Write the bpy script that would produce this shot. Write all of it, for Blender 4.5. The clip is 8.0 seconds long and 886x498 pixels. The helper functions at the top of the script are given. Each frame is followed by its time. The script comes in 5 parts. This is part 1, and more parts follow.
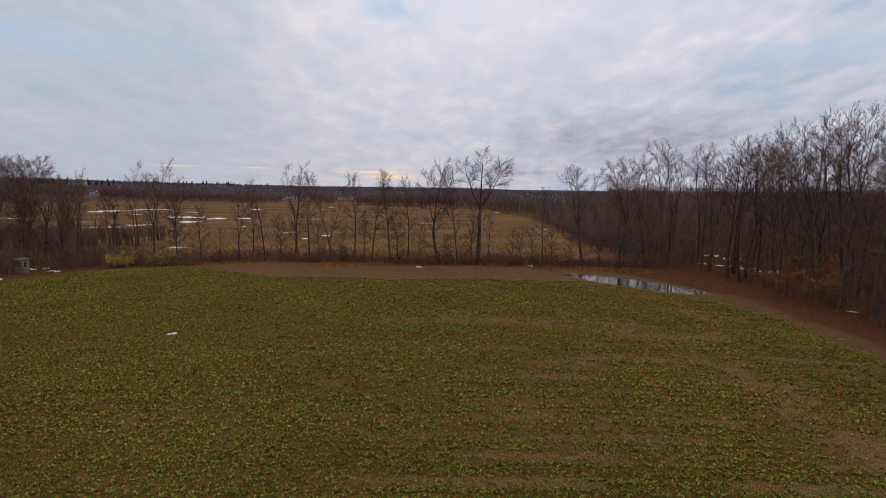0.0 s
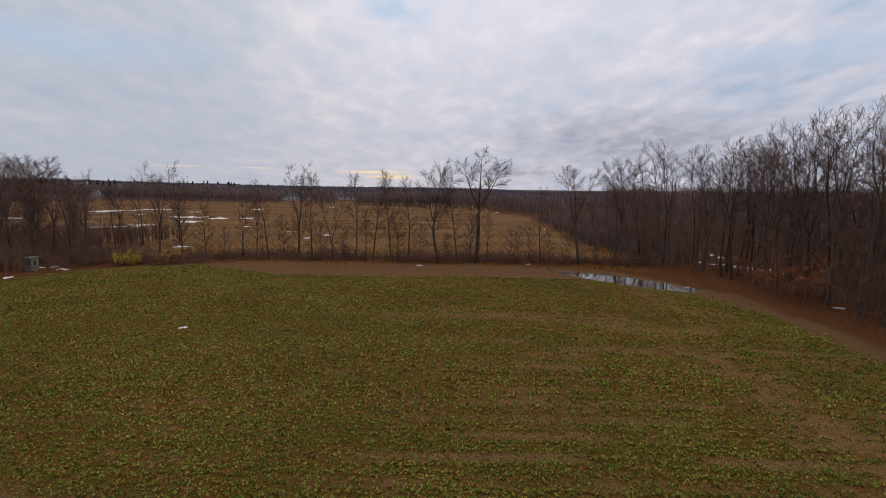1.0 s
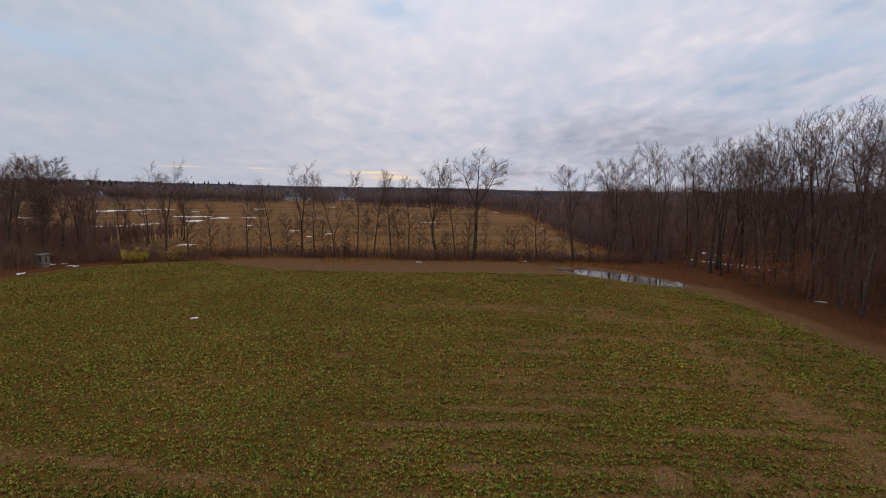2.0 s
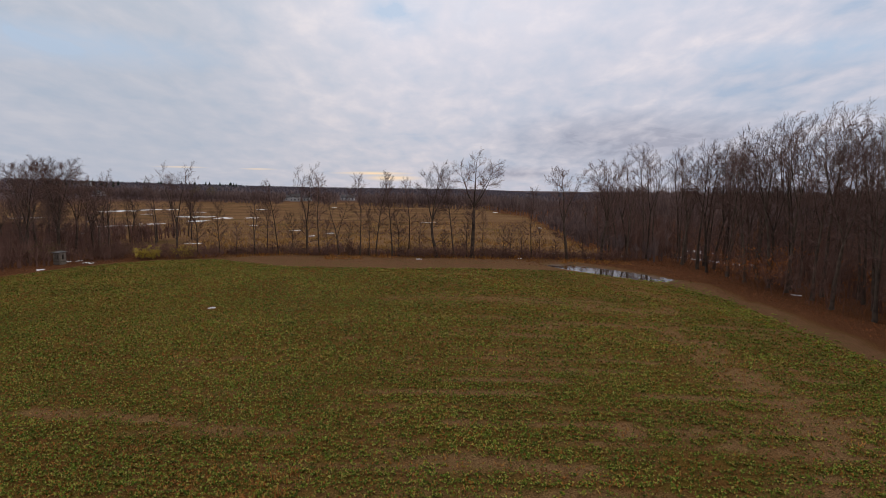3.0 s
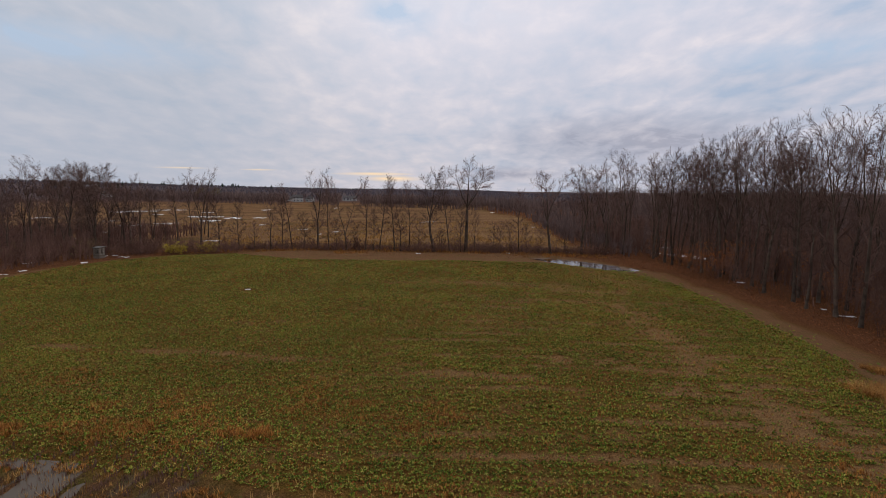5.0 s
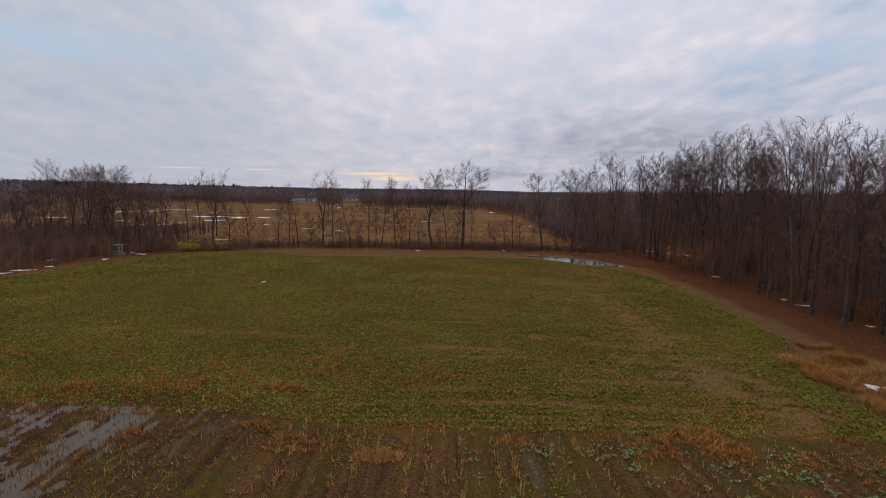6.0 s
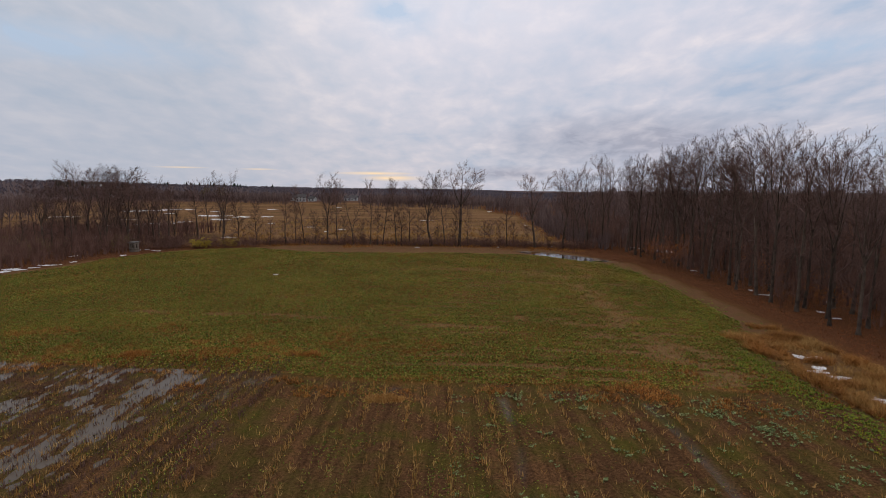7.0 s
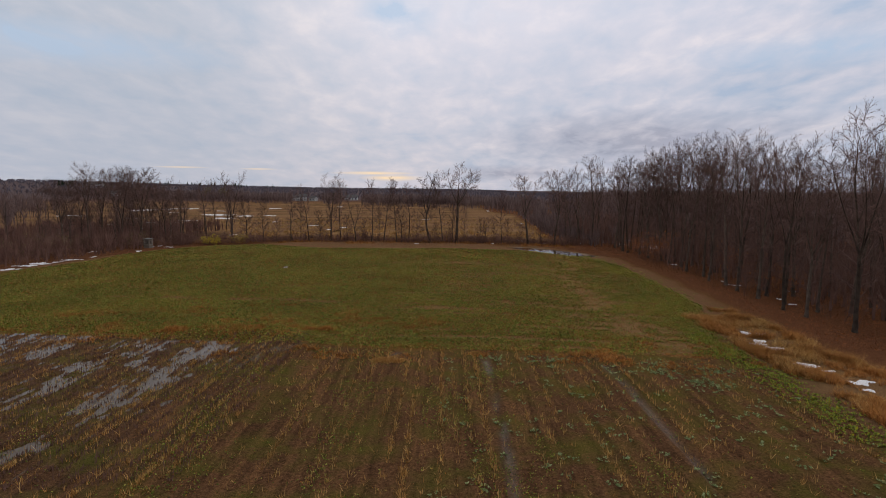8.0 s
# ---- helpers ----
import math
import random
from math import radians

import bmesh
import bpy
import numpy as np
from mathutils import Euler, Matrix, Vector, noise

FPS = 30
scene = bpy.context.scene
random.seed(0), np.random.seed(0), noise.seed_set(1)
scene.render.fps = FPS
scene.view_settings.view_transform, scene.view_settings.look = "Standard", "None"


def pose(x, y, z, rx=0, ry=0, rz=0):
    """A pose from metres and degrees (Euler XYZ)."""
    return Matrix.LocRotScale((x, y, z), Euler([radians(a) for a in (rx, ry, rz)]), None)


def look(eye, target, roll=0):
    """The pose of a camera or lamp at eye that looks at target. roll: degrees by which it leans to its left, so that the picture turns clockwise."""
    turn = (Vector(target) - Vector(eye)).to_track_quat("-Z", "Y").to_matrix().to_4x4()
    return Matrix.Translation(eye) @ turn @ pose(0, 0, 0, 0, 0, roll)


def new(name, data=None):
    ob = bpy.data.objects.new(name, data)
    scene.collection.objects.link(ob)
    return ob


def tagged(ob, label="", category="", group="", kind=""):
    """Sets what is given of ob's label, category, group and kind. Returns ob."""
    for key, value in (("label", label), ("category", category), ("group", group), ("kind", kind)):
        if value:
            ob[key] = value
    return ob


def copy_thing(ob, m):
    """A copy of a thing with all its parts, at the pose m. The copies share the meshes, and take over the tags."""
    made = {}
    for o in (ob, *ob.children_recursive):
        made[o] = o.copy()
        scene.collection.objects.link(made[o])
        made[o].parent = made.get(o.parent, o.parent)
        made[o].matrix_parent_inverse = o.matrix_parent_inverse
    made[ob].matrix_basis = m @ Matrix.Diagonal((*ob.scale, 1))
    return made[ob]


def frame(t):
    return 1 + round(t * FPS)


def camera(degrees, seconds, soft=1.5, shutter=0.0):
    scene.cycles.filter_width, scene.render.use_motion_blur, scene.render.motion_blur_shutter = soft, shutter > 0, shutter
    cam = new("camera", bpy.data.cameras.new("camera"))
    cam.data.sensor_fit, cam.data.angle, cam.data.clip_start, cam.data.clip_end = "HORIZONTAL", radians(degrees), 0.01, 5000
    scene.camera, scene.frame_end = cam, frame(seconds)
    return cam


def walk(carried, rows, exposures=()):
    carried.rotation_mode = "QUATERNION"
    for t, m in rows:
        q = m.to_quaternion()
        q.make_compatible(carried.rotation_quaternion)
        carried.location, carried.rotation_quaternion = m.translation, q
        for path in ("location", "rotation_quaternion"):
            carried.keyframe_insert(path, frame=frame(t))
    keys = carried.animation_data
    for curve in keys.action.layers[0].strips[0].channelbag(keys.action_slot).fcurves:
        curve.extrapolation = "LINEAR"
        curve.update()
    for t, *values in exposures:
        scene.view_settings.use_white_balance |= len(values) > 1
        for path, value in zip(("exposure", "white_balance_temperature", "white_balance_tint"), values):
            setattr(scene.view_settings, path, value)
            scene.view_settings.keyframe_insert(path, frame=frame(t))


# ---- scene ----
cam = camera(72.0, 8.0, soft=0.6)
EYE = 11.4
# seconds, metres from the first eye, degrees of yaw, pitch and roll
PATH = [
    (0.0, 0.0, 0.0, 0.0, 0.039, -5.788, -0.41),
    (0.5, 0.053, -1.206, 0.021, 0.065, -5.801, -0.43),
    (1.0, 0.098, -2.22, 0.021, 0.071, -5.782, -0.42),
    (1.5, 0.226, -3.5, -0.086, 0.078, -5.769, -0.43),
    (3.0, 0.647, -9.953, -0.229, 0.149, -5.677, -0.42),
    (3.5, 0.825, -12.838, -0.226, 0.149, -5.664, -0.44),
    (4.0, 1.018, -16.071, -0.202, 0.162, -5.65, -0.44),
    (4.5, 1.217, -19.479, -0.077, 0.181, -5.618, -0.42),
    (6.0, 1.844, -30.51, 0.353, 0.207, -5.637, -0.4),
    (6.5, 2.052, -34.262, 0.439, 0.201, -5.657, -0.38),
    (7.0, 2.289, -38.073, 0.484, 0.194, -5.677, -0.37),
    (7.5, 2.521, -41.843, 0.469, 0.188, -5.677, -0.37),
    (8.0, 2.758, -45.613, 0.425, 0.168, -5.696, -0.36),
]
walk(cam, [(t, pose(x, y, EYE + z, 90 + pitch, roll, yaw)) for t, x, y, z, yaw, pitch, roll in PATH],
     exposures=((0.0, -0.05, 6620, 14), (8.0, -0.05, 6620, 14)))

# ---- light ----
world = bpy.data.worlds.new("overcast_evening")
scene.world = world
world.use_nodes = True


class Nodes:
    """A short way to write node trees."""

    def __init__(self, tree):
        self.tree = tree
        tree.nodes.clear()

    def add(self, kind, **settings):
        node = self.tree.nodes.new(kind)
        for key, value in settings.items():
            if key == "ramp":
                cr = node.color_ramp
                while len(cr.elements) < len(value):
                    cr.elements.new(0.5)
                for e, (p, c) in zip(cr.elements, value):
                    e.position = p
                    e.color = (*c, 1) if len(c) == 3 else c
            elif key == "type3":
                node.noise_dimensions = value
            elif key == "op":
                node.operation = value
            elif key == "blend":
                node.data_type, node.blend_type = "RGBA", value
            elif key == "sky_type":
                node.sky_type = value
            elif key == "attr":
                node.attribute_name = value
            else:
                slot = node.inputs[int(key[1:])] if key[0] == "i" and key[1:].isdigit() else node.inputs[key.replace("_", " ")]
                if isinstance(value, bpy.types.NodeSocket):
                    self.tree.links.new(value, slot)
                else:
                    slot.default_value = value
        return node

    def math(self, op, a, b=0.0, c=None, clamp=False):
        n = self.add("ShaderNodeMath", op=op, i0=a, i1=b)
        if c is not None:
            if isinstance(c, bpy.types.NodeSocket):
                self.tree.links.new(c, n.inputs[2])
            else:
                n.inputs[2].default_value = c
        n.use_clamp = clamp
        return n.outputs[0]

    def mix(self, fac, a, b, blend="MIX"):
        n = self.add("ShaderNodeMix", blend=blend)
        for slot, value in ((0, fac), (6, a), (7, b)):
            if isinstance(value, bpy.types.NodeSocket):
                self.tree.links.new(value, n.inputs[slot])
            else:
                n.inputs[slot].default_value = (*value, 1) if isinstance(value, tuple) and len(value) == 3 else value
        return n.outputs[2]

    def noise(self, vec, scale, detail=4.0, rough=0.55, dist=0.0):
        n = self.add("ShaderNodeTexNoise", Vector=vec, Scale=scale, Detail=detail, Roughness=rough, Distortion=dist)
        return n.outputs[0]

    def ramp(self, fac, *stops):
        return self.add("ShaderNodeValToRGB", ramp=stops, i0=fac).outputs[0]


SUN_AZ, SUN_EL = -9.0, 14.0      # degrees: azimuth from +y towards +x, elevation
w = Nodes(world.node_tree)
direction = w.add("ShaderNodeTexCoord").outputs["Generated"]
split = w.add("ShaderNodeSeparateXYZ", i0=direction)
up = w.math("MAXIMUM", split.outputs[2], 0.0)
# the cloud sheet lies on a plane overhead
far = w.math("DIVIDE", 1.0, w.math("ADD", up, 0.20))
plane = w.add("ShaderNodeVectorMath", op="MULTIPLY", i0=direction)
w.tree.links.new(w.add("ShaderNodeCombineXYZ", i0=far, i1=far, i2=0.0).outputs[0], plane.inputs[1])
turned = w.add("ShaderNodeMapping", i0=plane.outputs[0])
turned.inputs["Rotation"].default_value = (0, 0, radians(6))
turned.inputs["Scale"].default_value = (1.35, 0.8, 1.0)
big = w.noise(turned.outputs[0], 1.6, 4, 0.5, 0.2)
fine = w.noise(turned.outputs[0], 5.2, 5, 0.55, 0.25)
cover = w.math("ADD", w.math("MULTIPLY", big, 0.42), w.math("MULTIPLY", fine, 0.58))
cloud = w.ramp(cover, (0.33, (0.36, 0.50, 0.68)), (0.43, (0.51, 0.59, 0.72)), (0.53, (0.64, 0.67, 0.77)), (0.66, (0.84, 0.81, 0.85)))
sky = w.add("ShaderNodeTexSky", sky_type="NISHITA")
sky.sun_disc, sky.sun_elevation, sky.sun_rotation = False, radians(SUN_EL), radians(SUN_AZ)
clear = w.mix(1.0, sky.outputs[0], (0.10, 0.10, 0.10), "MULTIPLY")


def sky_patch(u, v, ru, rv, edge=0.6):
    """1 in the middle of a part of the sky at x = u, z = v of the direction, 0 outside."""
    a = w.math("DIVIDE", w.math("SUBTRACT", split.outputs[0], u), ru)
    b = w.math("DIVIDE", w.math("SUBTRACT", split.outputs[2], v), rv)
    d = w.math("ADD", w.math("MULTIPLY", a, a), w.math("MULTIPLY", b, b))
    d = w.math("SUBTRACT", w.math("ADD", d, w.math("MULTIPLY", fine, edge * 2)), edge)
    ahead = w.math("GREATER_THAN", split.outputs[1], 0.0)
    return w.math("MULTIPLY", w.math("SUBTRACT", 1.0, w.math("SQRT", w.math("MAXIMUM", d, 0.0)), clamp=True), ahead)


heaven = w.mix(0.03, cloud, clear)
# overhead the sheet is thin and neutral
heaven = w.mix(w.ramp(up, (0.42, (0, 0, 0)), (0.75, (1, 1, 1))), heaven, (0.80, 0.76, 0.72))
# brightest before the camera, dimmer to one side
bright = sky_patch(0.06, 0.33, 0.55, 0.30, 0.3)
heaven = w.mix(w.math("MULTIPLY", bright, 0.6), heaven, (0.84, 0.85, 0.92))
dim = w.ramp(split.outputs[0], (0.30, (0.55, 0.55, 0.55)), (0.46, (0, 0, 0)))
dim.node.inputs[0].default_value = 0
w.tree.links.new(w.math("MULTIPLY_ADD", split.outputs[0], 0.5, 0.5), dim.node.inputs[0])
heaven = w.mix(dim, heaven, (0.42, 0.50, 0.57))
# blue rifts between the clouds
rift = w.math("ADD", w.math("ADD", sky_patch(-0.07, 0.27, 0.07, 0.045), sky_patch(-0.52, 0.19, 0.22, 0.035)), w.math("ADD", sky_patch(0.52, 0.19, 0.20, 0.03), sky_patch(0.56, 0.30, 0.2, 0.04)), clamp=True)
heaven = w.mix(w.math("MULTIPLY", rift, 0.75), heaven, (0.46, 0.62, 0.80))
# the sheet is thicker and greyer low down, with a dark bank to one side and a bright slit over the hills
low = w.ramp(up, (0.0, (1, 1, 1)), (0.08, (0.8, 0.8, 0.8)), (0.26, (0, 0, 0)))
heaven = w.mix(w.math("MULTIPLY", low, 0.55), heaven, (0.43, 0.47, 0.56))
bank = w.math("ADD", sky_patch(0.30, 0.075, 0.26, 0.055), sky_patch(0.10, 0.025, 0.12, 0.014), clamp=True)
heaven = w.mix(w.math("MULTIPLY", bank, 0.55), heaven, (0.29, 0.30, 0.38))
slit = w.math("ADD", w.math("ADD", sky_patch(-0.115, 0.0235, 0.070, 0.0034, 0.2), sky_patch(-0.085, 0.0160, 0.055, 0.0055, 0.3)), w.math("MULTIPLY", w.math("ADD", sky_patch(-0.29, 0.028, 0.03, 0.0018, 0.2), sky_patch(-0.395, 0.029, 0.04, 0.0018, 0.2)), 0.6), clamp=True)
heaven = w.mix(w.math("MULTIPLY", slit, 0.95, clamp=True), heaven, (1.0, 0.78, 0.50))
w.add("ShaderNodeOutputWorld", Surface=w.add("ShaderNodeBackground", Color=heaven, Strength=1.0).outputs[0])

lamp = bpy.data.lights.new("sun", "SUN")
lamp.energy, lamp.angle, lamp.color = 0.5, radians(25), (1.0, 0.93, 0.84)
sun = new("sun", lamp)
sun.matrix_world = look((0, 0, 60), (-60 * math.sin(radians(SUN_AZ)), -60 * math.cos(radians(SUN_AZ)), 60 - 60 * math.tan(radians(SUN_EL + 12))))


# ---- materials ----
def surface(name, build, rough=0.85, spec=0.2, bump=0.0, bump_dist=0.02):
    """A material whose build(n, where) gives its colour, and if wanted its height and roughness."""
    m = bpy.data.materials.new(name)
    m.use_nodes = True
    n = Nodes(m.node_tree)
    where = n.add("ShaderNodeTexCoord").outputs["Object"]
    made = build(n, where)
    colour, height, gloss, *shine = made if isinstance(made, tuple) else (made, None, None)
    p = n.add("ShaderNodeBsdfPrincipled", Base_Color=colour, Roughness=rough if gloss is None else gloss)
    p.inputs["Specular IOR Level"].default_value = spec
    if shine:
        n.tree.links.new(shine[0], p.inputs["Specular IOR Level"])
    if height is not None and bump:
        p.inputs["Normal"].default_value = (0, 0, 0)
        b = n.add("ShaderNodeBump", Strength=bump, Distance=bump_dist, Height=height)
        n.tree.links.new(b.outputs[0], p.inputs["Normal"])
    n.add("ShaderNodeOutputMaterial", Surface=p.outputs[0])
    return m


def two_tone(a, b, scale, fine=None, per="none", spread=0.25):
    """A colour that wanders between a and b, finer grain on top, each piece a little lighter or darker."""
    def build(n, where):
        c = n.mix(n.ramp(n.noise(where, scale), (0.35, (0, 0, 0)), (0.65, (1, 1, 1))), a, b)
        grain = n.noise(where, fine or scale * 9, 5, 0.65)
        c = n.mix(0.6, c, n.ramp(grain, (0.3, (0.55, 0.55, 0.55)), (0.7, (1, 1, 1))), "MULTIPLY")
        if per != "none":
            r = (n.add("ShaderNodeNewGeometry").outputs["Random Per Island"] if per == "island" else n.add("ShaderNodeObjectInfo").outputs["Random"])
            low = 1 - spread
            c = n.mix(1.0, c, n.ramp(r, (0.0, (low, low, low)), (1.0, (1, 1, 1))), "MULTIPLY")
        return c, grain, None
    return build


bark = surface("bark", two_tone((0.078, 0.055, 0.042), (0.190, 0.140, 0.106), 1.3, 14, "object", 0.5), 0.9, 0.1, 0.5, 0.03)
twig_mat = surface("twig", two_tone((0.148, 0.086, 0.070), (0.25, 0.152, 0.124), 0.5, 6, "object", 0.45), 0.9, 0.1)
brush_mat = surface("brush", two_tone((0.195, 0.104, 0.080), (0.30, 0.172, 0.134), 0.6, 6, "object", 0.4), 0.9, 0.1)
# ridge woods pale and bluish: the haze of distance is put into the colour
hazed_ridge = surface("hazed_ridge", two_tone((0.190, 0.168, 0.200), (0.28, 0.240, 0.270), 0.01, 0.1, "island", 0.3), 0.95, 0.05)
# greyer and lighter than near brush, some distance haze in the colour
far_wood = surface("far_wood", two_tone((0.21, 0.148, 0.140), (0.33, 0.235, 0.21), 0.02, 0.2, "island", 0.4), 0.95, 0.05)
conifer_mat = surface("conifer", two_tone((0.018, 0.030, 0.020), (0.035, 0.050, 0.03), 0.2, 2, "island", 0.4), 0.9, 0.1)


def leaf_colours(*stops):
    def build(n, where):
        r = n.add("ShaderNodeNewGeometry").outputs["Random Per Island"]
        c = n.ramp(r, *stops)
        patch = n.ramp(n.noise(where, 0.09, 3), (0.35, (0.7, 0.72, 0.7)), (0.65, (1.05, 1.0, 1.0)))
        return n.mix(1.0, c, patch, "MULTIPLY")
    return build


# leaf tones differ; darkest and palest stops also paint gap shade and glints
crop_leaf = surface("crop_leaf", leaf_colours((0.0, (0.036, 0.056, 0.007)), (0.34, (0.110, 0.168, 0.015)), (0.64, (0.26, 0.305, 0.042)), (0.78, (0.42, 0.37, 0.09)), (0.88, (0.36, 0.17, 0.035)), (1.0, (0.30, 0.09, 0.02))), 0.7, 0.08)
pale_leaf = surface("pale_leaf", leaf_colours((0.0, (0.11, 0.16, 0.05)), (0.6, (0.21, 0.28, 0.11)), (1.0, (0.34, 0.40, 0.19))), 0.7, 0.2)
lime_leaf = surface("lime_leaf", leaf_colours((0.0, (0.13, 0.17, 0.03)), (0.6, (0.23, 0.27, 0.05)), (1.0, (0.34, 0.32, 0.02))), 0.85, 0.05)
yellow_leaf = surface("yellow_leaf", leaf_colours((0.0, (0.25, 0.17, 0.015)), (0.5, (0.52, 0.38, 0.02)), (1.0, (0.66, 0.50, 0.05))), 0.6, 0.3)
olive_leaf = surface("olive_leaf", leaf_colours((0.0, (0.09, 0.065, 0.02)), (0.5, (0.17, 0.13, 0.03)), (1.0, (0.22, 0.15, 0.035))), 0.6, 0.3)
orange_leaf = surface("orange_leaf", leaf_colours((0.0, (0.20, 0.060, 0.015)), (0.5, (0.42, 0.125, 0.022)), (1.0, (0.55, 0.20, 0.035))), 0.7, 0.2)
rust_leaf = surface("rust_leaf", leaf_colours((0.0, (0.10, 0.032, 0.012)), (0.5, (0.24, 0.072, 0.020)), (1.0, (0.36, 0.13, 0.035))), 0.7, 0.2)
straw = surface("straw", leaf_colours((0.0, (0.20, 0.09, 0.025)), (0.5, (0.46, 0.245, 0.065)), (1.0, (0.66, 0.43, 0.16))), 0.8, 0.2)
rust_grass = surface("rust_grass", leaf_colours((0.0, (0.16, 0.062, 0.018)), (0.5, (0.38, 0.155, 0.034)), (1.0, (0.56, 0.28, 0.070))), 0.8, 0.2)
snow_mat = surface("snow", two_tone((0.78, 0.80, 0.84), (0.88, 0.89, 0.91), 1.2, 9), 0.6, 0.3, 0.3, 0.03)


def ground_colour(n, where):
    a = n.add("ShaderNodeAttribute", attr="zone_a").outputs["Color"]
    b = n.add("ShaderNodeAttribute", attr="zone_b").outputs["Color"]
    track, litter, meadow = n.add("ShaderNodeSeparateColor", i0=a).outputs[:3]
    stubble, bare, wet = n.add("ShaderNodeSeparateColor", i0=b).outputs[:3]
    fine = n.noise(where, 7.0, 6, 0.7)
    clod = n.noise(where, 17.0, 4, 0.65)
    mid = n.noise(where, 0.9, 5, 0.6)
    wide = n.noise(where, 0.06, 4, 0.6)
    soil = n.mix(n.ramp(fine, (0.32, (0, 0, 0)), (0.68, (1, 1, 1))), (0.095, 0.040, 0.014), (0.27, 0.130, 0.048))
    undergrowth = n.mix(n.ramp(clod, (0.32, (0, 0, 0)), (0.68, (1, 1, 1))), (0.050, 0.050, 0.008), (0.20, 0.155, 0.030))
    c = n.mix(n.ramp(mid, (0.38, (0.15, 0.15, 0.15)), (0.62, (0.7, 0.7, 0.7))), soil, undergrowth)
    c = n.mix(bare, c, n.mix(n.ramp(clod, (0.34, (0, 0, 0)), (0.66, (1, 1, 1))), (0.150, 0.080, 0.040), (0.39, 0.240, 0.132)))
    old = n.mix(n.ramp(fine, (0.33, (0, 0, 0)), (0.67, (1, 1, 1))), (0.058, 0.030, 0.016), (0.20, 0.108, 0.056))
    rows = n.add("ShaderNodeMapping", i0=where)
    rows.inputs["Scale"].default_value = (1.9, 0.10, 1.0)
    lines = n.noise(rows.outputs[0], 1.0, 4, 0.6)
    old = n.mix(0.75, old, n.ramp(lines, (0.34, (0.55, 0.52, 0.52)), (0.5, (1.0, 0.95, 0.9)), (0.66, (1.5, 1.4, 1.2))), "MULTIPLY")
    old = n.mix(n.ramp(n.noise(where, 0.35, 4, 0.6), (0.44, (0, 0, 0)), (0.70, (0.6, 0.6, 0.6))), old, n.mix(clod, (0.055, 0.070, 0.008), (0.14, 0.155, 0.022)))
    c = n.mix(stubble, c, old)
    c = n.mix(track, c, n.mix(n.ramp(fine, (0.3, (0, 0, 0)), (0.7, (1, 1, 1))), (0.115, 0.060, 0.034), (0.27, 0.150, 0.082)))
    c = n.mix(n.math("MULTIPLY", track, n.ramp(n.noise(where, 0.55, 5, 0.65), (0.46, (0, 0, 0)), (0.66, (0.7, 0.7, 0.7)))), c, n.mix(fine, (0.085, 0.062, 0.022), (0.22, 0.150, 0.062)))
    leafy = n.mix(n.ramp(clod, (0.35, (0, 0, 0)), (0.65, (1, 1, 1))), (0.064, 0.028, 0.015), (0.20, 0.090, 0.045))
    c = n.mix(litter, c, leafy)
    streak = n.add("ShaderNodeMapping", i0=where)
    streak.inputs["Scale"].default_value = (0.35, 1.0, 1.0)
    band = n.noise(streak.outputs[0], 0.05, 5, 0.65)
    dry = n.mix(n.ramp(band, (0.30, (0, 0, 0)), (0.70, (1, 1, 1))), (0.150, 0.081, 0.042), (0.305, 0.182, 0.097))
    dry = n.mix(n.ramp(wide, (0.5, (0, 0, 0)), (0.7, (0.6, 0.6, 0.6))), dry, (0.105, 0.078, 0.026))
    dry = n.mix(0.5, dry, n.ramp(fine, (0.3, (0.5, 0.5, 0.5)), (0.7, (1, 1, 1))), "MULTIPLY")
    c = n.mix(meadow, c, dry)
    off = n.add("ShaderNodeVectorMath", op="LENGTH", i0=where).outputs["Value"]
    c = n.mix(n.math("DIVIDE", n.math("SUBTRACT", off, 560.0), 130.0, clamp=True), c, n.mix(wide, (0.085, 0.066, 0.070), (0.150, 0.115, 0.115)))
    c = n.mix(0.8, c, n.ramp(clod, (0.30, (0.42, 0.40, 0.38)), (0.5, (1, 1, 1)), (0.70, (1.45, 1.42, 1.38))), "MULTIPLY")
    c = n.mix(wet, c, n.mix(1.0, c, (0.55, 0.52, 0.50), "MULTIPLY"))
    gloss = n.math("SUBTRACT", 0.95, n.math("MULTIPLY", wet, 0.6))
    return c, n.math("ADD", n.math("ADD", fine, n.math("MULTIPLY", clod, 0.5)), n.math("MULTIPLY", mid, 0.6)), gloss, n.math("MULTIPLY", n.math("POWER", wet, 2.0), 0.6)


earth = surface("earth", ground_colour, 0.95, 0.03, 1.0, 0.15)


def water(name, silt, rough, bend):
    m = bpy.data.materials.new(name)
    m.use_nodes = True
    n = Nodes(m.node_tree)
    where = n.add("ShaderNodeTexCoord").outputs["Object"]
    p = n.add("ShaderNodeBsdfPrincipled", Base_Color=silt, Roughness=rough, IOR=bend)
    ripple = n.add("ShaderNodeBump", Strength=0.02, Distance=0.02, Height=n.noise(where, 3.0, 3))
    n.tree.links.new(ripple.outputs[0], p.inputs["Normal"])
    n.add("ShaderNodeOutputMaterial", Surface=p.outputs[0])
    return m


water_mat = water("standing_water", (0.060, 0.042, 0.030, 1), 0.06, 1.33)
silt_mat = water("silty_water", (0.105, 0.080, 0.058, 1), 0.14, 1.16)


# ---- building helpers ----
def hashed(ix, iy, seed):
    v = np.sin(ix * 127.1 + iy * 311.7 + seed * 74.7) * 43758.5453
    return v - np.floor(v)


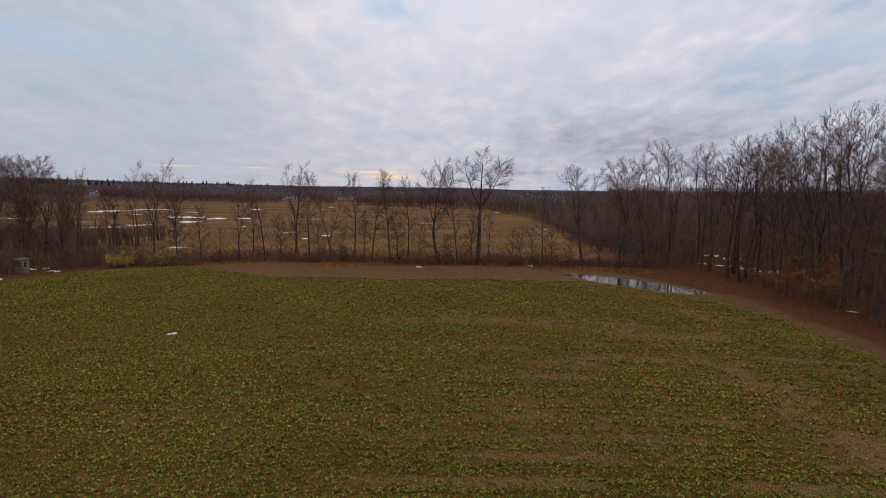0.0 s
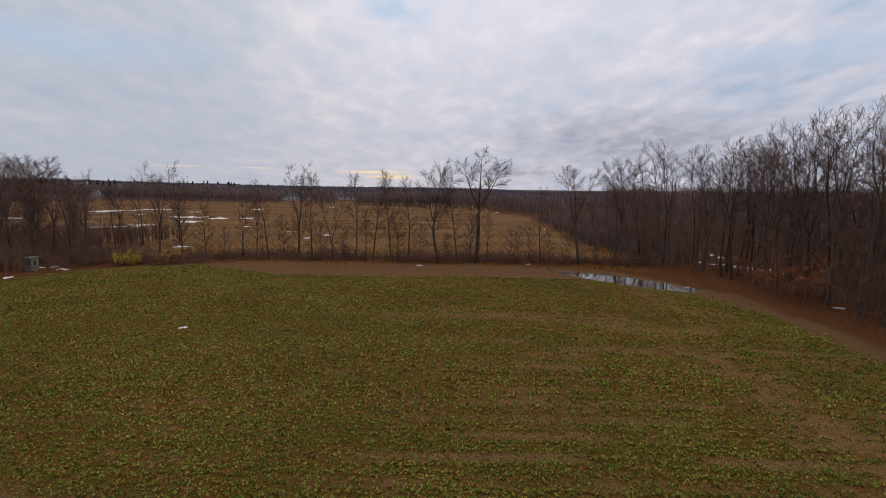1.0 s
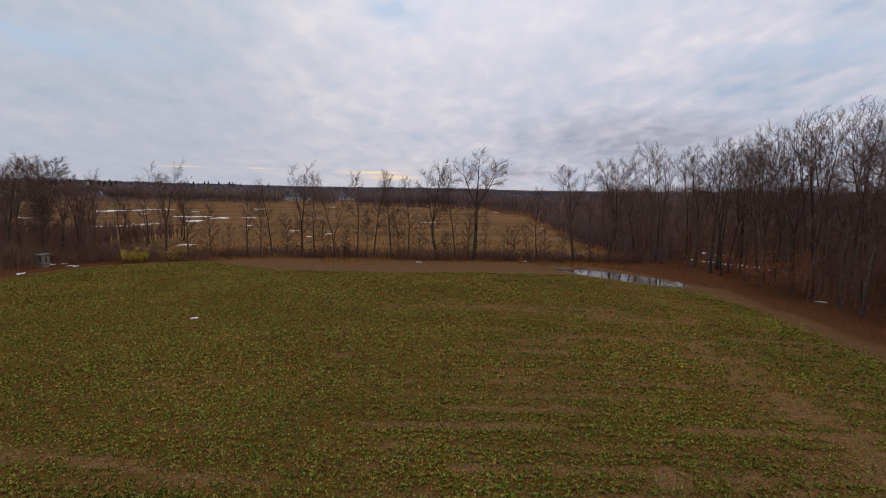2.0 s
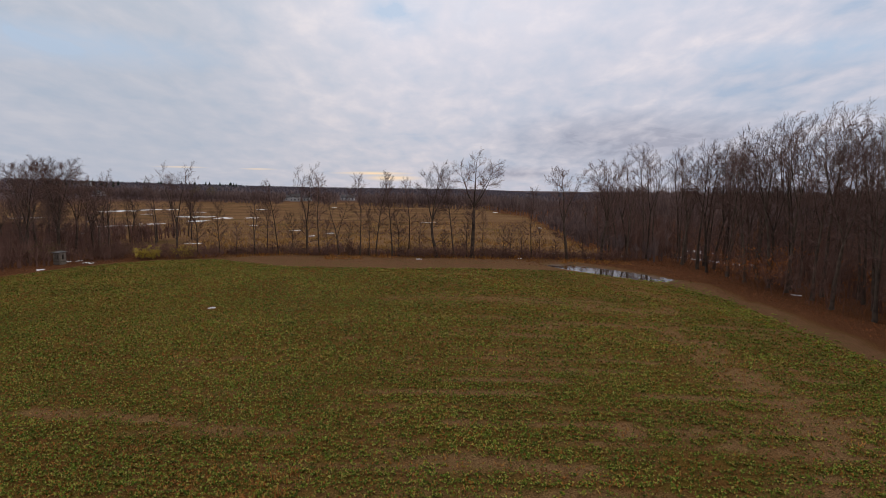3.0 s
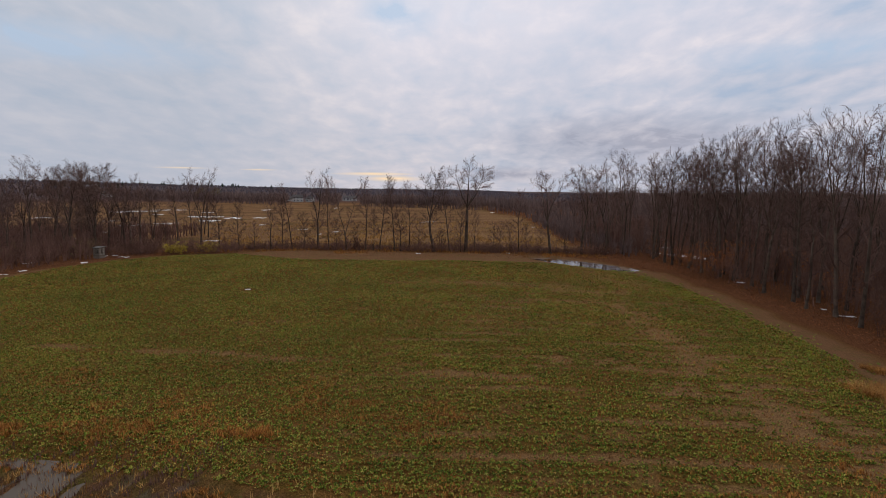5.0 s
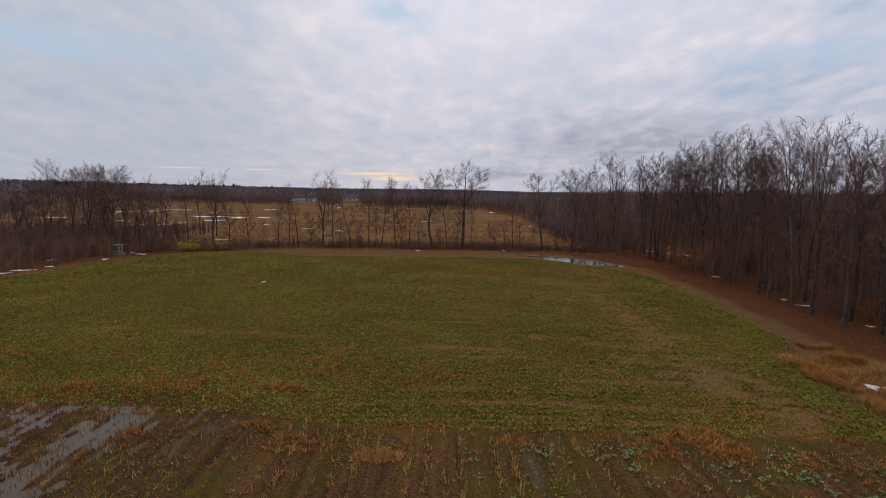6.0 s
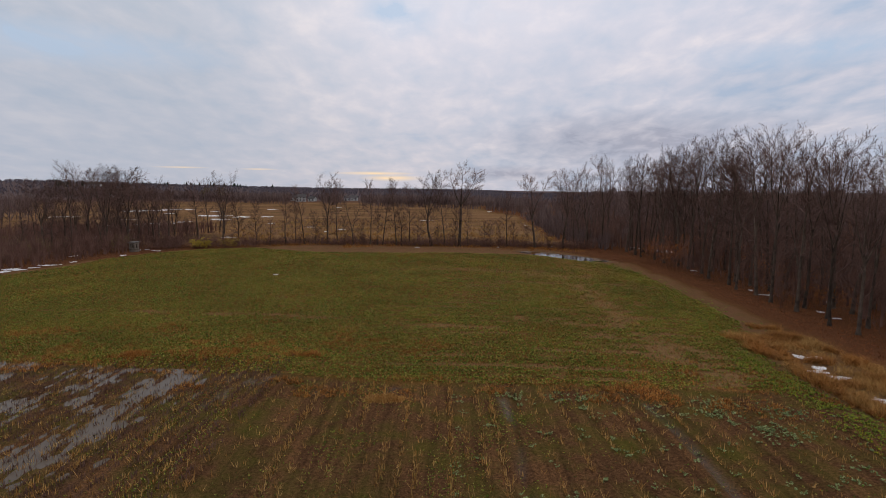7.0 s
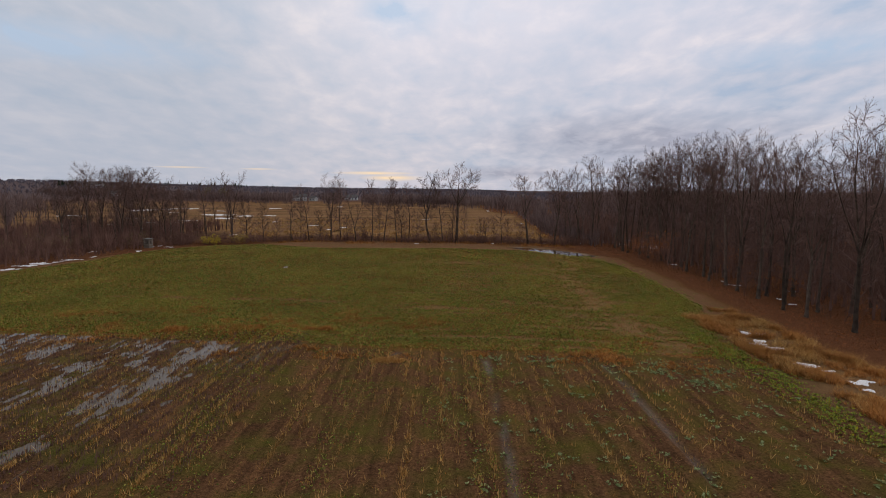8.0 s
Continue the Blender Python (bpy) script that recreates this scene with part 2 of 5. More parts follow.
def value_noise(x, y, scale, seed=0):
    """Smooth noise from 0 to 1; scale is the size of a bump in metres."""
    x, y = np.asarray(x, float) / scale, np.asarray(y, float) / scale
    ix, iy = np.floor(x), np.floor(y)
    fx, fy = x - ix, y - iy
    fx, fy = fx * fx * (3 - 2 * fx), fy * fy * (3 - 2 * fy)
    a, b = hashed(ix, iy, seed), hashed(ix + 1, iy, seed)
    c, d = hashed(ix, iy + 1, seed), hashed(ix + 1, iy + 1, seed)
    return (a * (1 - fx) + b * fx) * (1 - fy) + (c * (1 - fx) + d * fx) * fy


def fbm(x, y, scale, seed=0, octaves=4):
    total, amp, norm = 0.0, 1.0, 0.0
    for k in range(octaves):
        total = total + amp * value_noise(x, y, scale / 2 ** k, seed + 13 * k)
        norm += amp
        amp *= 0.5
    return total / norm


def smooth(v, a, b):
    s = np.clip((np.asarray(v, float) - a) / (b - a), 0, 1)
    return s * s * (3 - 2 * s)


def mesh_object(name, verts, faces, material, parent=None, label="", flat=True):
    """Links vertices and faces (all of one size, or a list) as one mesh object."""
    me = bpy.data.meshes.new(name)
    verts = np.asarray(verts, np.float32)
    if isinstance(faces, np.ndarray):
        k = faces.shape[1]
        me.vertices.add(len(verts))
        me.vertices.foreach_set("co", verts.ravel())
        me.loops.add(faces.size)
        me.loops.foreach_set("vertex_index", faces.astype(np.int32).ravel())
        me.polygons.add(len(faces))
        me.polygons.foreach_set("loop_start", np.arange(0, faces.size, k, dtype=np.int32))
        me.update(calc_edges=True)
        me.validate()
    else:
        me.from_pydata(verts.tolist(), [], faces)
        me.update()
    if not flat:
        me.polygons.foreach_set("use_smooth", np.ones(len(me.polygons), bool))
    me.materials.append(material)
    ob = new(name, me)
    if parent is not None:
        ob.parent = parent
    if label:
        ob["label"] = label
    return ob


def part(name, bm, material, parent, label=""):
    me = bpy.data.meshes.new(name)
    bm.to_mesh(me)
    bm.free()
    me.materials.append(material)
    ob = new(name, me)
    ob.parent = parent
    if label:
        ob["label"] = label
    return ob


def box_mesh(bm, size, at, turn=None):
    m = Matrix.Translation(at) @ (turn or Matrix()) @ Matrix.Diagonal((*size, 1))
    return bmesh.ops.create_cube(bm, size=1.0, matrix=m)


# ---- the lie of the land ----
SKYLINE_AZ = [-180, -75, -36, -31, -26, -17, -4.5, 3, 8, 30, 75, 180]
SKYLINE_H = [8, 18, 19, 18, 14, 8, 6, 4, -2, -2, 6, 8]
ROW = 0.76                       # spacing of the old maize rows


def crop_start(x):
    """y at which the green crop begins; the maize stubble lies before it."""
    return np.interp(x, [-60, -34, -15, -8, -1, 12, 24, 30], [7, 4.6, 2.2, 0.0, -1.6, -1.6, -1.0, -1.0])


def hump(x, y):
    a = (x / np.where(x > 0, 46, 58)) ** 2 + (np.maximum(0, y - 15) / 150) ** 2
    return -3.0 * (1 - np.exp(-a))


def corner_pool(x, y):
    """Distance from the middle of the long pool at the field corner; 1 at its rim."""
    c, s = math.cos(radians(-53)), math.sin(radians(-53))
    dx, dy = x - 25.5, y - 82.5
    u, v = dx * c + dy * s, -dx * s + dy * c
    return np.sqrt((u / 10.4) ** 2 + (v / 3.2) ** 2)


def wet_corner(x, y):
    """1 inside the low wet part of the stubble, 0 outside."""
    return smooth(x, -46, -38) * (1 - smooth(x, -13.5, -9)) * smooth(y, -30, -22) * (1 - smooth(y - crop_start(x), 0.5, 3.0))


POOL_Z, STUBBLE_Z = -1.50, -0.60
RUTS = ((5.65, -3.6), (13.95, -3.6))


def land(x, y):
    x, y = np.asarray(x, float), np.asarray(y, float)
    z = hump(x, y)
    e = corner_pool(x, y)
    inside = 1 - smooth(e, 1.15, 1.9)
    z = z * (1 - inside) + inside * (POOL_Z + 0.16 * (e * e - 1) + 0.30 * (fbm(x, y / 0.8, 2.2, 61, 4) - 0.46))
    k = wet_corner(x, y)
    hollow = (np.exp(-((x + 15.6 - 0.05 * y) / 2.0) ** 2) * smooth(y, -16, -12) + np.exp(-((x + 22.0) / 1.3) ** 2) * smooth(y, -14, -9) + np.exp(-((x + 27.4) / 1.5) ** 2) * smooth(y, -6, -2) + np.exp(-((x + 32.0) / 2.0) ** 2) * smooth(y, -3, 0)
              + 0.55 * np.exp(-((x + 19.2) / 0.8) ** 2) * smooth(y, -8, -4) + 0.7 * np.exp(-((x + 12.9) / 0.5) ** 2) * smooth(y, -7, -3))
    level = STUBBLE_Z + 0.085 - 0.13 * hollow + 0.10 * (fbm(x, y / 7, 1.4, 5, 2) - 0.5) + 0.32 * (fbm(x, y / 1.8, 0.70, 6, 3) - 0.5) + 0.05 * smooth(y - crop_start(x), -0.2, 1.4)
    z = z * (1 - k) + k * level
    old = (1 - smooth(y - crop_start(x), -0.6, 0.2)) * smooth(x, -70, -60) * (1 - smooth(x, 27, 30))
    z = z + old * 0.035 * np.cos(2 * math.pi * x / ROW)
    for rx, start in RUTS:
        z = z - 0.10 * np.exp(-((x - rx - 0.35 * (fbm(0 * x, y, 9, 3, 2) - 0.5)) / 0.20) ** 2) * (1 - smooth(y, start - 1, start))
    near = 1 - smooth(np.hypot(x, y), 120, 220)
    z = z + near * (1 - 0.75 * inside) * (1 - 0.8 * k) * (0.10 * (fbm(x, y, 2.2, 1) - 0.5) * (1 - smooth(np.hypot(x, y - 10), 40, 75)) + 0.25 * (fbm(x, y, 14, 2) - 0.5))
    r = np.hypot(x, y)
    az = np.degrees(np.arctan2(x, y))
    rise = np.interp(az, SKYLINE_AZ, SKYLINE_H) + 8 * (fbm(x, y, 260, 8) - 0.5)
    z = z + (rise + 3) * smooth(r, 480, 1500)
    return z


def land_at(x, y):
    return float(land(np.array([x]), np.array([y]))[0])


# borders of the field
def far_edge(x):
    """y at which the green ends before the hedge."""
    return np.interp(x, [-73.6, -65.1, -58.8, -50.5, -40.3, -32.4, -22.2, -6.1, 9.0, 18.1, 23.9, 29.0, 34.6], [48.1, 76.1, 91.5, 97.0, 97.6, 90.8, 82.3, 78.8, 78.8, 79.8, 77.6, 70.2, 57.1]) + 1.2 * (fbm(x, 0 * x, 5, 21) - 0.5)


def right_edge(y):
    """x at which the green ends beside the track."""
    return np.interp(y, [-30, -15, -6, 4, 15, 22, 34, 53, 62, 77], [25.9, 25.9, 25.8, 26.5, 29.5, 31.8, 32.6, 33.4, 33.4, 31.2]) + 0.9 * (fbm(0 * y, y, 4, 22) - 0.5)


def left_edge(y):
    return np.interp(y, [-40, 53.5, 68.4, 86.5, 95.3], [-71, -69.7, -64.6, -63.6, -53.6]) + 1.2 * (fbm(0 * y, y, 5, 23) - 0.5)


def in_field(x, y, soft=0.6):
    return smooth(x, left_edge(y), left_edge(y) + soft) * (1 - smooth(x, right_edge(y) - soft, right_edge(y))) * (1 - smooth(y, far_edge(x) - soft, far_edge(x)))


PASS = 2.28                      # spacing of the thin lines between drill passes


def bareness(x, y):
    """Thin places in the crop: straight streaks along the drill rows, a worn band beside the right edge, small gaps."""
    line = np.floor(y / PASS + 0.5)
    thin = np.exp(-((y - line * PASS) / 0.33) ** 2)
    streaks = 0.95 * thin * smooth(fbm(x / 2.4 + 37 * line, line * 5.3, 1.7, 31, 3), 0.44, 0.60) * smooth(x + 9 * (fbm(x, y, 11, 33, 2) - 0.5), -9, 6)
    faint = 0.30 * thin * smooth(fbm(x / 4 + 19 * line, line * 3.1, 1.7, 32, 3), 0.50, 0.66)
    for at, left, right in ((51.5, -20, 24), (49.2, 2, 25), (53.4, -8, 20), (41.5, 8, 21), (39.6, 4, 18)):
        streaks = np.maximum(streaks, np.exp(-((y - at + 0.02 * x) / 0.62) ** 2) * smooth(x, left, left + 4) * (1 - smooth(x, right - 4, right)) * smooth(fbm(x / 5, y, 1.6, 34, 3), 0.36, 0.52))
    scab = 0.35 * smooth(fbm(x / 1.8, y, 1.3, 36, 3) + 0.003 * x, 0.60, 0.74) * smooth(x + 8 * (fbm(x, y, 9, 29, 2) - 0.5), -4, 8) * (1 - smooth(y, 60, 78))
    band_x = np.interp(y, [-5, 4, 9, 16, 20, 28, 35, 49, 60, 80], [23, 20.5, 18.6, 18.3, 19.6, 19.5, 19.0, 22.0, 25.0, 24])
    wide = np.interp(y, [0, 10, 30, 50, 70], [3.8, 3.2, 2.3, 2.8, 3.0])
    worn = np.exp(-((x - band_x) / wide) ** 2) * smooth(fbm(x / 1.5, y, 1.3, 35, 4), 0.42, 0.60) * (1 - smooth(y, 66, 80)) * smooth(y, -3, 2)
    pale = np.exp(-(((x - 12.9) / 1.7) ** 2 + ((y - 17.4) / 0.9) ** 2)) + np.exp(-(((x - 10.0) / 1.5) ** 2 + ((y - 17.3) / 0.55) ** 2)) + np.exp(-(((x - 20.5) / 2.6) ** 2 + ((y - 7.8) / 1.4) ** 2))
    pale = 1.3 * pale * smooth(fbm(x, y, 1.3, 38, 3), 0.34, 0.5)
    gaps = smooth(fbm(x / 1.8, y, 0.9, 37, 3), 0.62, 0.76) * 0.4
    lane = np.exp(-((y - 14.8 + 0.27 * x) / 0.75) ** 2) * (1 - smooth(x, 5, 9)) * smooth(fbm(x / 3, y, 1.6, 39, 3), 0.38, 0.54)
    return np.clip(streaks + faint + scab + worn + pale + gaps + lane, 0, 1)


def graded(lo, hi, fine_lo, fine_hi, step, growth, limit):
    mid = list(np.arange(fine_lo, fine_hi + step / 2, step))
    s, v, right = step, mid[-1], []
    while v < hi:
        s = min(s * growth, limit)
        v += s
        right.append(v)
    s, v, left = step, mid[0], []
    while v > lo:
        s = min(s * growth, limit)
        v -= s
        left.append(v)
    return np.array(left[::-1] + mid + right)


def build_ground():
    xs = graded(-3500, 3500, -36, 18, 0.23, 1.06, 150)
    ys = graded(-3500, 3500, -25, 7, 0.35, 1.04, 150)
    ys = np.sort(np.concatenate([ys[(ys < 71) | (ys > 94)], np.arange(71, 94, 0.4), np.arange(9.2, 30, 0.9)]))
    gx, gy = np.meshgrid(xs, ys)
    x, y = gx.ravel(), gy.ravel()
    verts = np.stack([x, y, land(x, y)], 1)
    nx, ny = len(xs), len(ys)
    i = (np.arange(ny - 1)[:, None] * nx + np.arange(nx - 1)[None, :]).ravel()
    faces = np.stack([i, i + 1, i + nx + 1, i + nx], 1)
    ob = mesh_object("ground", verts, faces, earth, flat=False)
    field = in_field(x, y, 1.2)
    stubble = (1 - smooth(y + 1.6 * (fbm(x, y, 2.5, 41) - 0.5) - crop_start(x), -0.5, 0.3)) * (1 - smooth(x, 26, 28))
    wander = 3 * (fbm(x, y, 6, 43) - 0.5)
    wood_side = np.interp(y, [-30, 0, 10, 29, 50, 75, 92, 104], [35.2, 34.8, 34.6, 35.6, 36.4, 36.4, 35.6, 30])
    litter = np.clip(smooth(x + wander - wood_side, -0.8, 0.8) + smooth(y + wander - far_edge(x), 15, 18) * (1 - smooth(y, 122, 130)) + (1 - smooth(x - left_edge(y), -5, -1)) + (1 - smooth(x + wander, -42, -34)) * smooth(y - far_edge(x), 0.5, 3.0), 0, 1)
    meadow = smooth(y + 4 * (fbm(x, y, 9, 45) - 0.5) - np.interp(x, [-60, -20, 10, 40], [111, 105, 101, 108]), 0, 8) * (1 - smooth(x + 5 * (fbm(x, y, 12, 46) - 0.5) - np.interp(y, [115, 140, 170, 233, 302, 345], [31, 32, 34, 38, 42, 30]), -2, 2)) * (1 - smooth(np.hypot(x, y), 540, 640))
    verge = smooth(x + wander * 0.4, 25.2, 26.8) * (1 - smooth(x + wander * 0.4, 32.6, 34.5)) * (1 - smooth(y, 10, 17))
    meadow = np.clip(meadow + verge * 0.8, 0, 1)
    litter = litter * (1 - meadow)
    track = (1 - field) * (1 - litter) * (1 - meadow)
    country = 1 - smooth(np.hypot(x, y), 430, 600)
    track, litter = track * country, litter * country
    litter = np.maximum(litter, 1 - country)
    e = corner_pool(x, y)
    wet = np.clip(0.6 * (1 - smooth(e, 1.0, 1.3)) + wet_corner(x, y) * 0.12 + stubble * 0.08, 0, 1)
    soggy = np.exp(-((x + 10.4) / 1.6) ** 2) * smooth(y, -9, -5) + np.exp(-(((x + 8.4) / 1.0) ** 2 + ((y + 1.3) / 1.2) ** 2)) + np.exp(-(((x + 0.6) / 0.8) ** 2 + ((y + 3.2) / 0.8) ** 2)) + np.exp(-(((x + 4.7) / 0.9) ** 2 + ((y + 3.6) / 0.7) ** 2))
    wet = np.maximum(wet, 0.6 * stubble * np.clip(soggy, 0, 1) * smooth(fbm(x, y / 2.5, 0.7, 57, 3), 0.46, 0.66))
    for rx, start in RUTS:
        off = x - rx - 0.35 * (fbm(0 * x, y, 9, 3, 2) - 0.5)
        wet = np.maximum(wet, np.exp(-(off / 0.33) ** 2) * (1 - smooth(y, start - 1, start)) * 0.75 * smooth(fbm(x, y / 2, 1.0, 55, 3), 0.22, 0.55))
    bare = 0.62 * bareness(x, y) * field * (1 - stubble)
    for name, chans in (("zone_a", (track, litter, meadow)), ("zone_b", (stubble, bare, wet))):
        layer = ob.data.color_attributes.new(name, "FLOAT_COLOR", "POINT")
        layer.data.foreach_set("color", np.stack([*chans, np.ones_like(x)], 1).astype(np.float32).ravel())
    return tagged(ob, "damp farm ground of green field, brown track and tawny meadow", "ground", kind="structure")


build_ground()


def corner_water():
    bm = bmesh.new()
    ring = []
    for k in range(64):
        a = 2 * math.pi * k / 64
        u, v = 10.4 * 1.35 * math.cos(a), 3.2 * 1.35 * math.sin(a)
        c, s = math.cos(radians(-53)), math.sin(radians(-53))
        ring.append(bm.verts.new((25.5 + u * c - v * s, 82.5 + u * s + v * c, POOL_Z + 0.02)))
    bm.faces.new(ring)
    me = bpy.data.meshes.new("puddle")
    bm.to_mesh(me)
    bm.free()
    me.materials.append(water_mat)
    return tagged(new("puddle", me), "still rainwater puddle mirroring bare trunks on the track", "puddle", kind="structure")


corner_water()


def stubble_water():
    xs = np.linspace(-37, -10, 28)
    verts, faces = [], []
    for x in xs:
        top = float(crop_start(x)) + 0.5
        verts += [(x, -24, STUBBLE_Z), (x, -8, STUBBLE_Z), (x, top, STUBBLE_Z)]
    for k in range(len(xs) - 1):
        for q in range(2):
            i = 3 * k + q
            faces.append((i, i + 3, i + 4, i + 1))
    return tagged(mesh_object("puddle", verts, faces, silt_mat), "shallow rainwater lying between the maize stubble rows", "puddle", kind="structure")


stubble_water()


# ---- trees ----
def tube(verts, faces, pts, radii, sides):
    """Adds a tapered tube along pts; its last ring closes to a point."""
    base = len(verts)
    for k, (p, r) in enumerate(zip(pts, radii)):
        d = (pts[min(k + 1, len(pts) - 1)] - pts[max(k - 1, 0)]).normalized()
        a = d.orthogonal().normalized()
        b = d.cross(a)
        if k == len(pts) - 1:
            verts.append(p)
            break
        for s in range(sides):
            t = 2 * math.pi * s / sides
            verts.append(p + a * (r * math.cos(t)) + b * (r * math.sin(t)))
    for k in range(len(pts) - 2):
        for s in range(sides):
            i, j = base + k * sides + s, base + k * sides + (s + 1) % sides
            faces.append((i, j, j + sides, i + sides))
    tip, last = len(verts) - 1, base + (len(pts) - 2) * sides
    for s in range(sides):
        faces.append((last + s, last + (s + 1) % sides, tip))


def slip(verts, faces, start, way, half, rng):
    """A tiny twig, too thin to need sides."""
    side = way.orthogonal().normalized()
    side = (Matrix.Rotation(rng.uniform(0, math.pi), 3, way.normalized()) @ side) * half
    i = len(verts)
    verts += [start - side, start + side, start + way]
    faces.append((i, i + 1, i + 2))


def bent_line(rng, start, way, length, count, wander, lift):
    pts, d = [start.copy()], way.normalized()
    for _ in range(count):
        d = (d + Vector((rng.gauss(0, wander), rng.gauss(0, wander), rng.gauss(0, wander) + lift))).normalized()
        pts.append(pts[-1] + d * (length / count))
    return pts


def along(pts, t):
    f = t * (len(pts) - 1)
    k = min(int(f), len(pts) - 2)
    return pts[k].lerp(pts[k + 1], f - k), (pts[k + 1] - pts[k]).normalized()


def sideways(rng, way, angle):
    a = way.orthogonal().normalized()
    a = Matrix.Rotation(rng.uniform(0, 2 * math.pi), 3, way) @ a
    return (way * math.cos(angle) + a * math.sin(angle)).normalized()


def sprig(verts, faces, start, way, bend, half, rng):
    """A thin side twig with one crook in it."""
    side = way.orthogonal().normalized()
    side = (Matrix.Rotation(rng.uniform(0, math.pi), 3, way.normalized()) @ side) * half
    mid = start + way * 0.55
    i = len(verts)
    verts += [start - side, start + side, mid - side * 0.7, mid + side * 0.7, mid + (way * 0.45 + bend)]
    faces += [(i, i + 1, i + 3, i + 2), (i + 2, i + 3, i + 4)]
    return mid


def tree_geometry(seed, height, girth, clear, limbs, reach, angle, branch, twigs, lean=(0, 0), wander=0.05, fork=None, tip=0.013, low_limbs=None, leader=0.86, rise=0.02):
    """Trunk and crown of a bare broadleaved tree. clear: share of the trunk with no limbs; reach: limb length as a share of the
    height; fork: the share of the height at which the trunk divides, and its stems (lean x, lean y, share of the height, thickness)."""
    rng = random.Random(seed)
    tv, tf, cv, cf = [], [], [], []
    way = Vector((lean[0], lean[1], 1)).normalized()
    stems = []
    main = bent_line(rng, Vector((0, 0, -0.3)), way, height * (fork[0] if fork else leader) + 0.3, 9, wander, 0.03)
    rad = [girth * (1.5 if k == 0 else 1.0) * (1 - (0.40 if fork else 0.93) * (k / 9) ** 0.85) for k in range(10)]
    tube(tv, tf, main, rad, 7)
    stems.append((main, rad, clear, limbs if low_limbs is None else low_limbs, 1.0))
    if fork:
        for dx, dy, share, thick in fork[1]:
            start, _ = along(main, 0.985)
            d = Vector((dx, dy, 1)).normalized()
            pts = bent_line(rng, start - d * 0.25, d, height * share, 9, wander * 0.8 + 0.025, 0.045)
            rr = [rad[-2] * thick * (1 - 0.94 * (k / 9) ** 0.75) for k in range(10)]
            tube(tv, tf, pts, rr, 5)
            stems.append((pts, rr, 0.10, limbs, 0.85))
    for pts, rr, low, count, size in stems:
        swing = rng.uniform(0, 6.28)
        for k in range(count):
            t = min(low + (1 - low) * ((k + rng.random()) / count) ** 0.80, 0.99)
            u = max(0.0, (t - low) / (1 - low))
            at, d = along(pts, t)
            here = rr[min(int(t * (len(rr) - 1)), len(rr) - 2)]
            grown = size * height * reach * (0.80 + 0.75 * u - 1.05 * u * u) * rng.uniform(0.70, 1.12)
            # limbs wind round the stem, wide below and steep above
            swing += 2.4 + rng.uniform(-0.5, 0.5)
            a = d.orthogonal().normalized()
            a = Matrix.Rotation(swing, 3, d) @ a
            tilt = radians(angle) * rng.uniform(0.82, 1.18) * (1.18 - 0.62 * u)
            limb = bent_line(rng, at, d * math.cos(tilt) + a * math.sin(tilt), grown, 6, 0.055, rise * 0.4)
            lr = min(here * 0.62, 0.016 + grown * 0.0125)
            radii = [lr * (1 - 0.80 * (j / 6)) + tip * 0.5 for j in range(7)]
            tube(cv, cf, limb, radii, 3)
            nb = max(4, round(1.9 * branch * (0.4 + 0.6 * grown / (height * reach))))
            for b in range(nb):
                tb = 0.20 + 0.79 * (b + rng.random()) / nb
                bat, bd = along(limb, min(tb, 0.99))
                bl = grown * (0.50 - 0.22 * tb) * rng.uniform(0.7, 1.2)
                br = bent_line(rng, bat, sideways(rng, bd, radians(rng.uniform(26, 54))), bl, 2, 0.07, 0.06)
                b0 = max(tip * 1.1, radii[min(int(tb * 6), 5)] * 0.50)
                tube(cv, cf, br, [b0, (b0 + tip) * 0.5, 0], 3)
                for s in range(3):
                    sat, sd = along(br, 0.15 + 0.84 * (s + rng.random()) / 3)
                    sl = bl * rng.uniform(0.34, 0.58)
                    sway = sideways(rng, sd, radians(rng.uniform(18, 50))) * sl
                    bend = Vector((rng.gauss(0, 0.10), rng.gauss(0, 0.10), rng.gauss(0.04, 0.09))) * sl
                    mid = sprig(cv, cf, sat, sway, bend, tip * 0.75, rng)
                    for q in range(max(1, twigs // 3)):
                        qat = sat + sway * (0.55 * rng.random()) if q % 2 else mid + (sway * 0.45 + bend) * rng.random()
                        qway = sideways(rng, (sway + bend).normalized(), radians(rng.uniform(18, 50)))
                        slip(cv, cf, qat, qway * (sl * rng.uniform(0.35, 0.75)), tip * 0.65, rng)
    return tv, tf, cv, cf


def plant_mesh(name, kind_verts, kind_faces, material, parent):
    me = bpy.data.meshes.new(name)
    me.from_pydata([tuple(v) for v in kind_verts], [], kind_faces)
    me.polygons.foreach_set("use_smooth", np.ones(len(me.polygons), bool))
    me.update()
    me.materials.append(material)
    ob = new(name, me)
    ob.parent = parent
    return ob


def make_tree(x, y, label, group, **shape):
    tv, tf, cv, cf = tree_geometry(**shape)
    root = new("tree")
    plant_mesh("trunk", tv, tf, bark, root)
    plant_mesh("crown", cv, cf, twig_mat, root)
    root.matrix_basis = pose(x, y, land_at(x, y))
    return tagged(root, label, "tree", group)


def stand(ob, x, y, turn=0.0, scale=1.0, tall=1.0):
    """A copy of a thing at a place on the ground."""
    m = pose(x, y, land_at(x, y), 0, 0, turn) @ Matrix.Diagonal((scale, scale, scale * tall, 1))
    return copy_thing(ob, m)


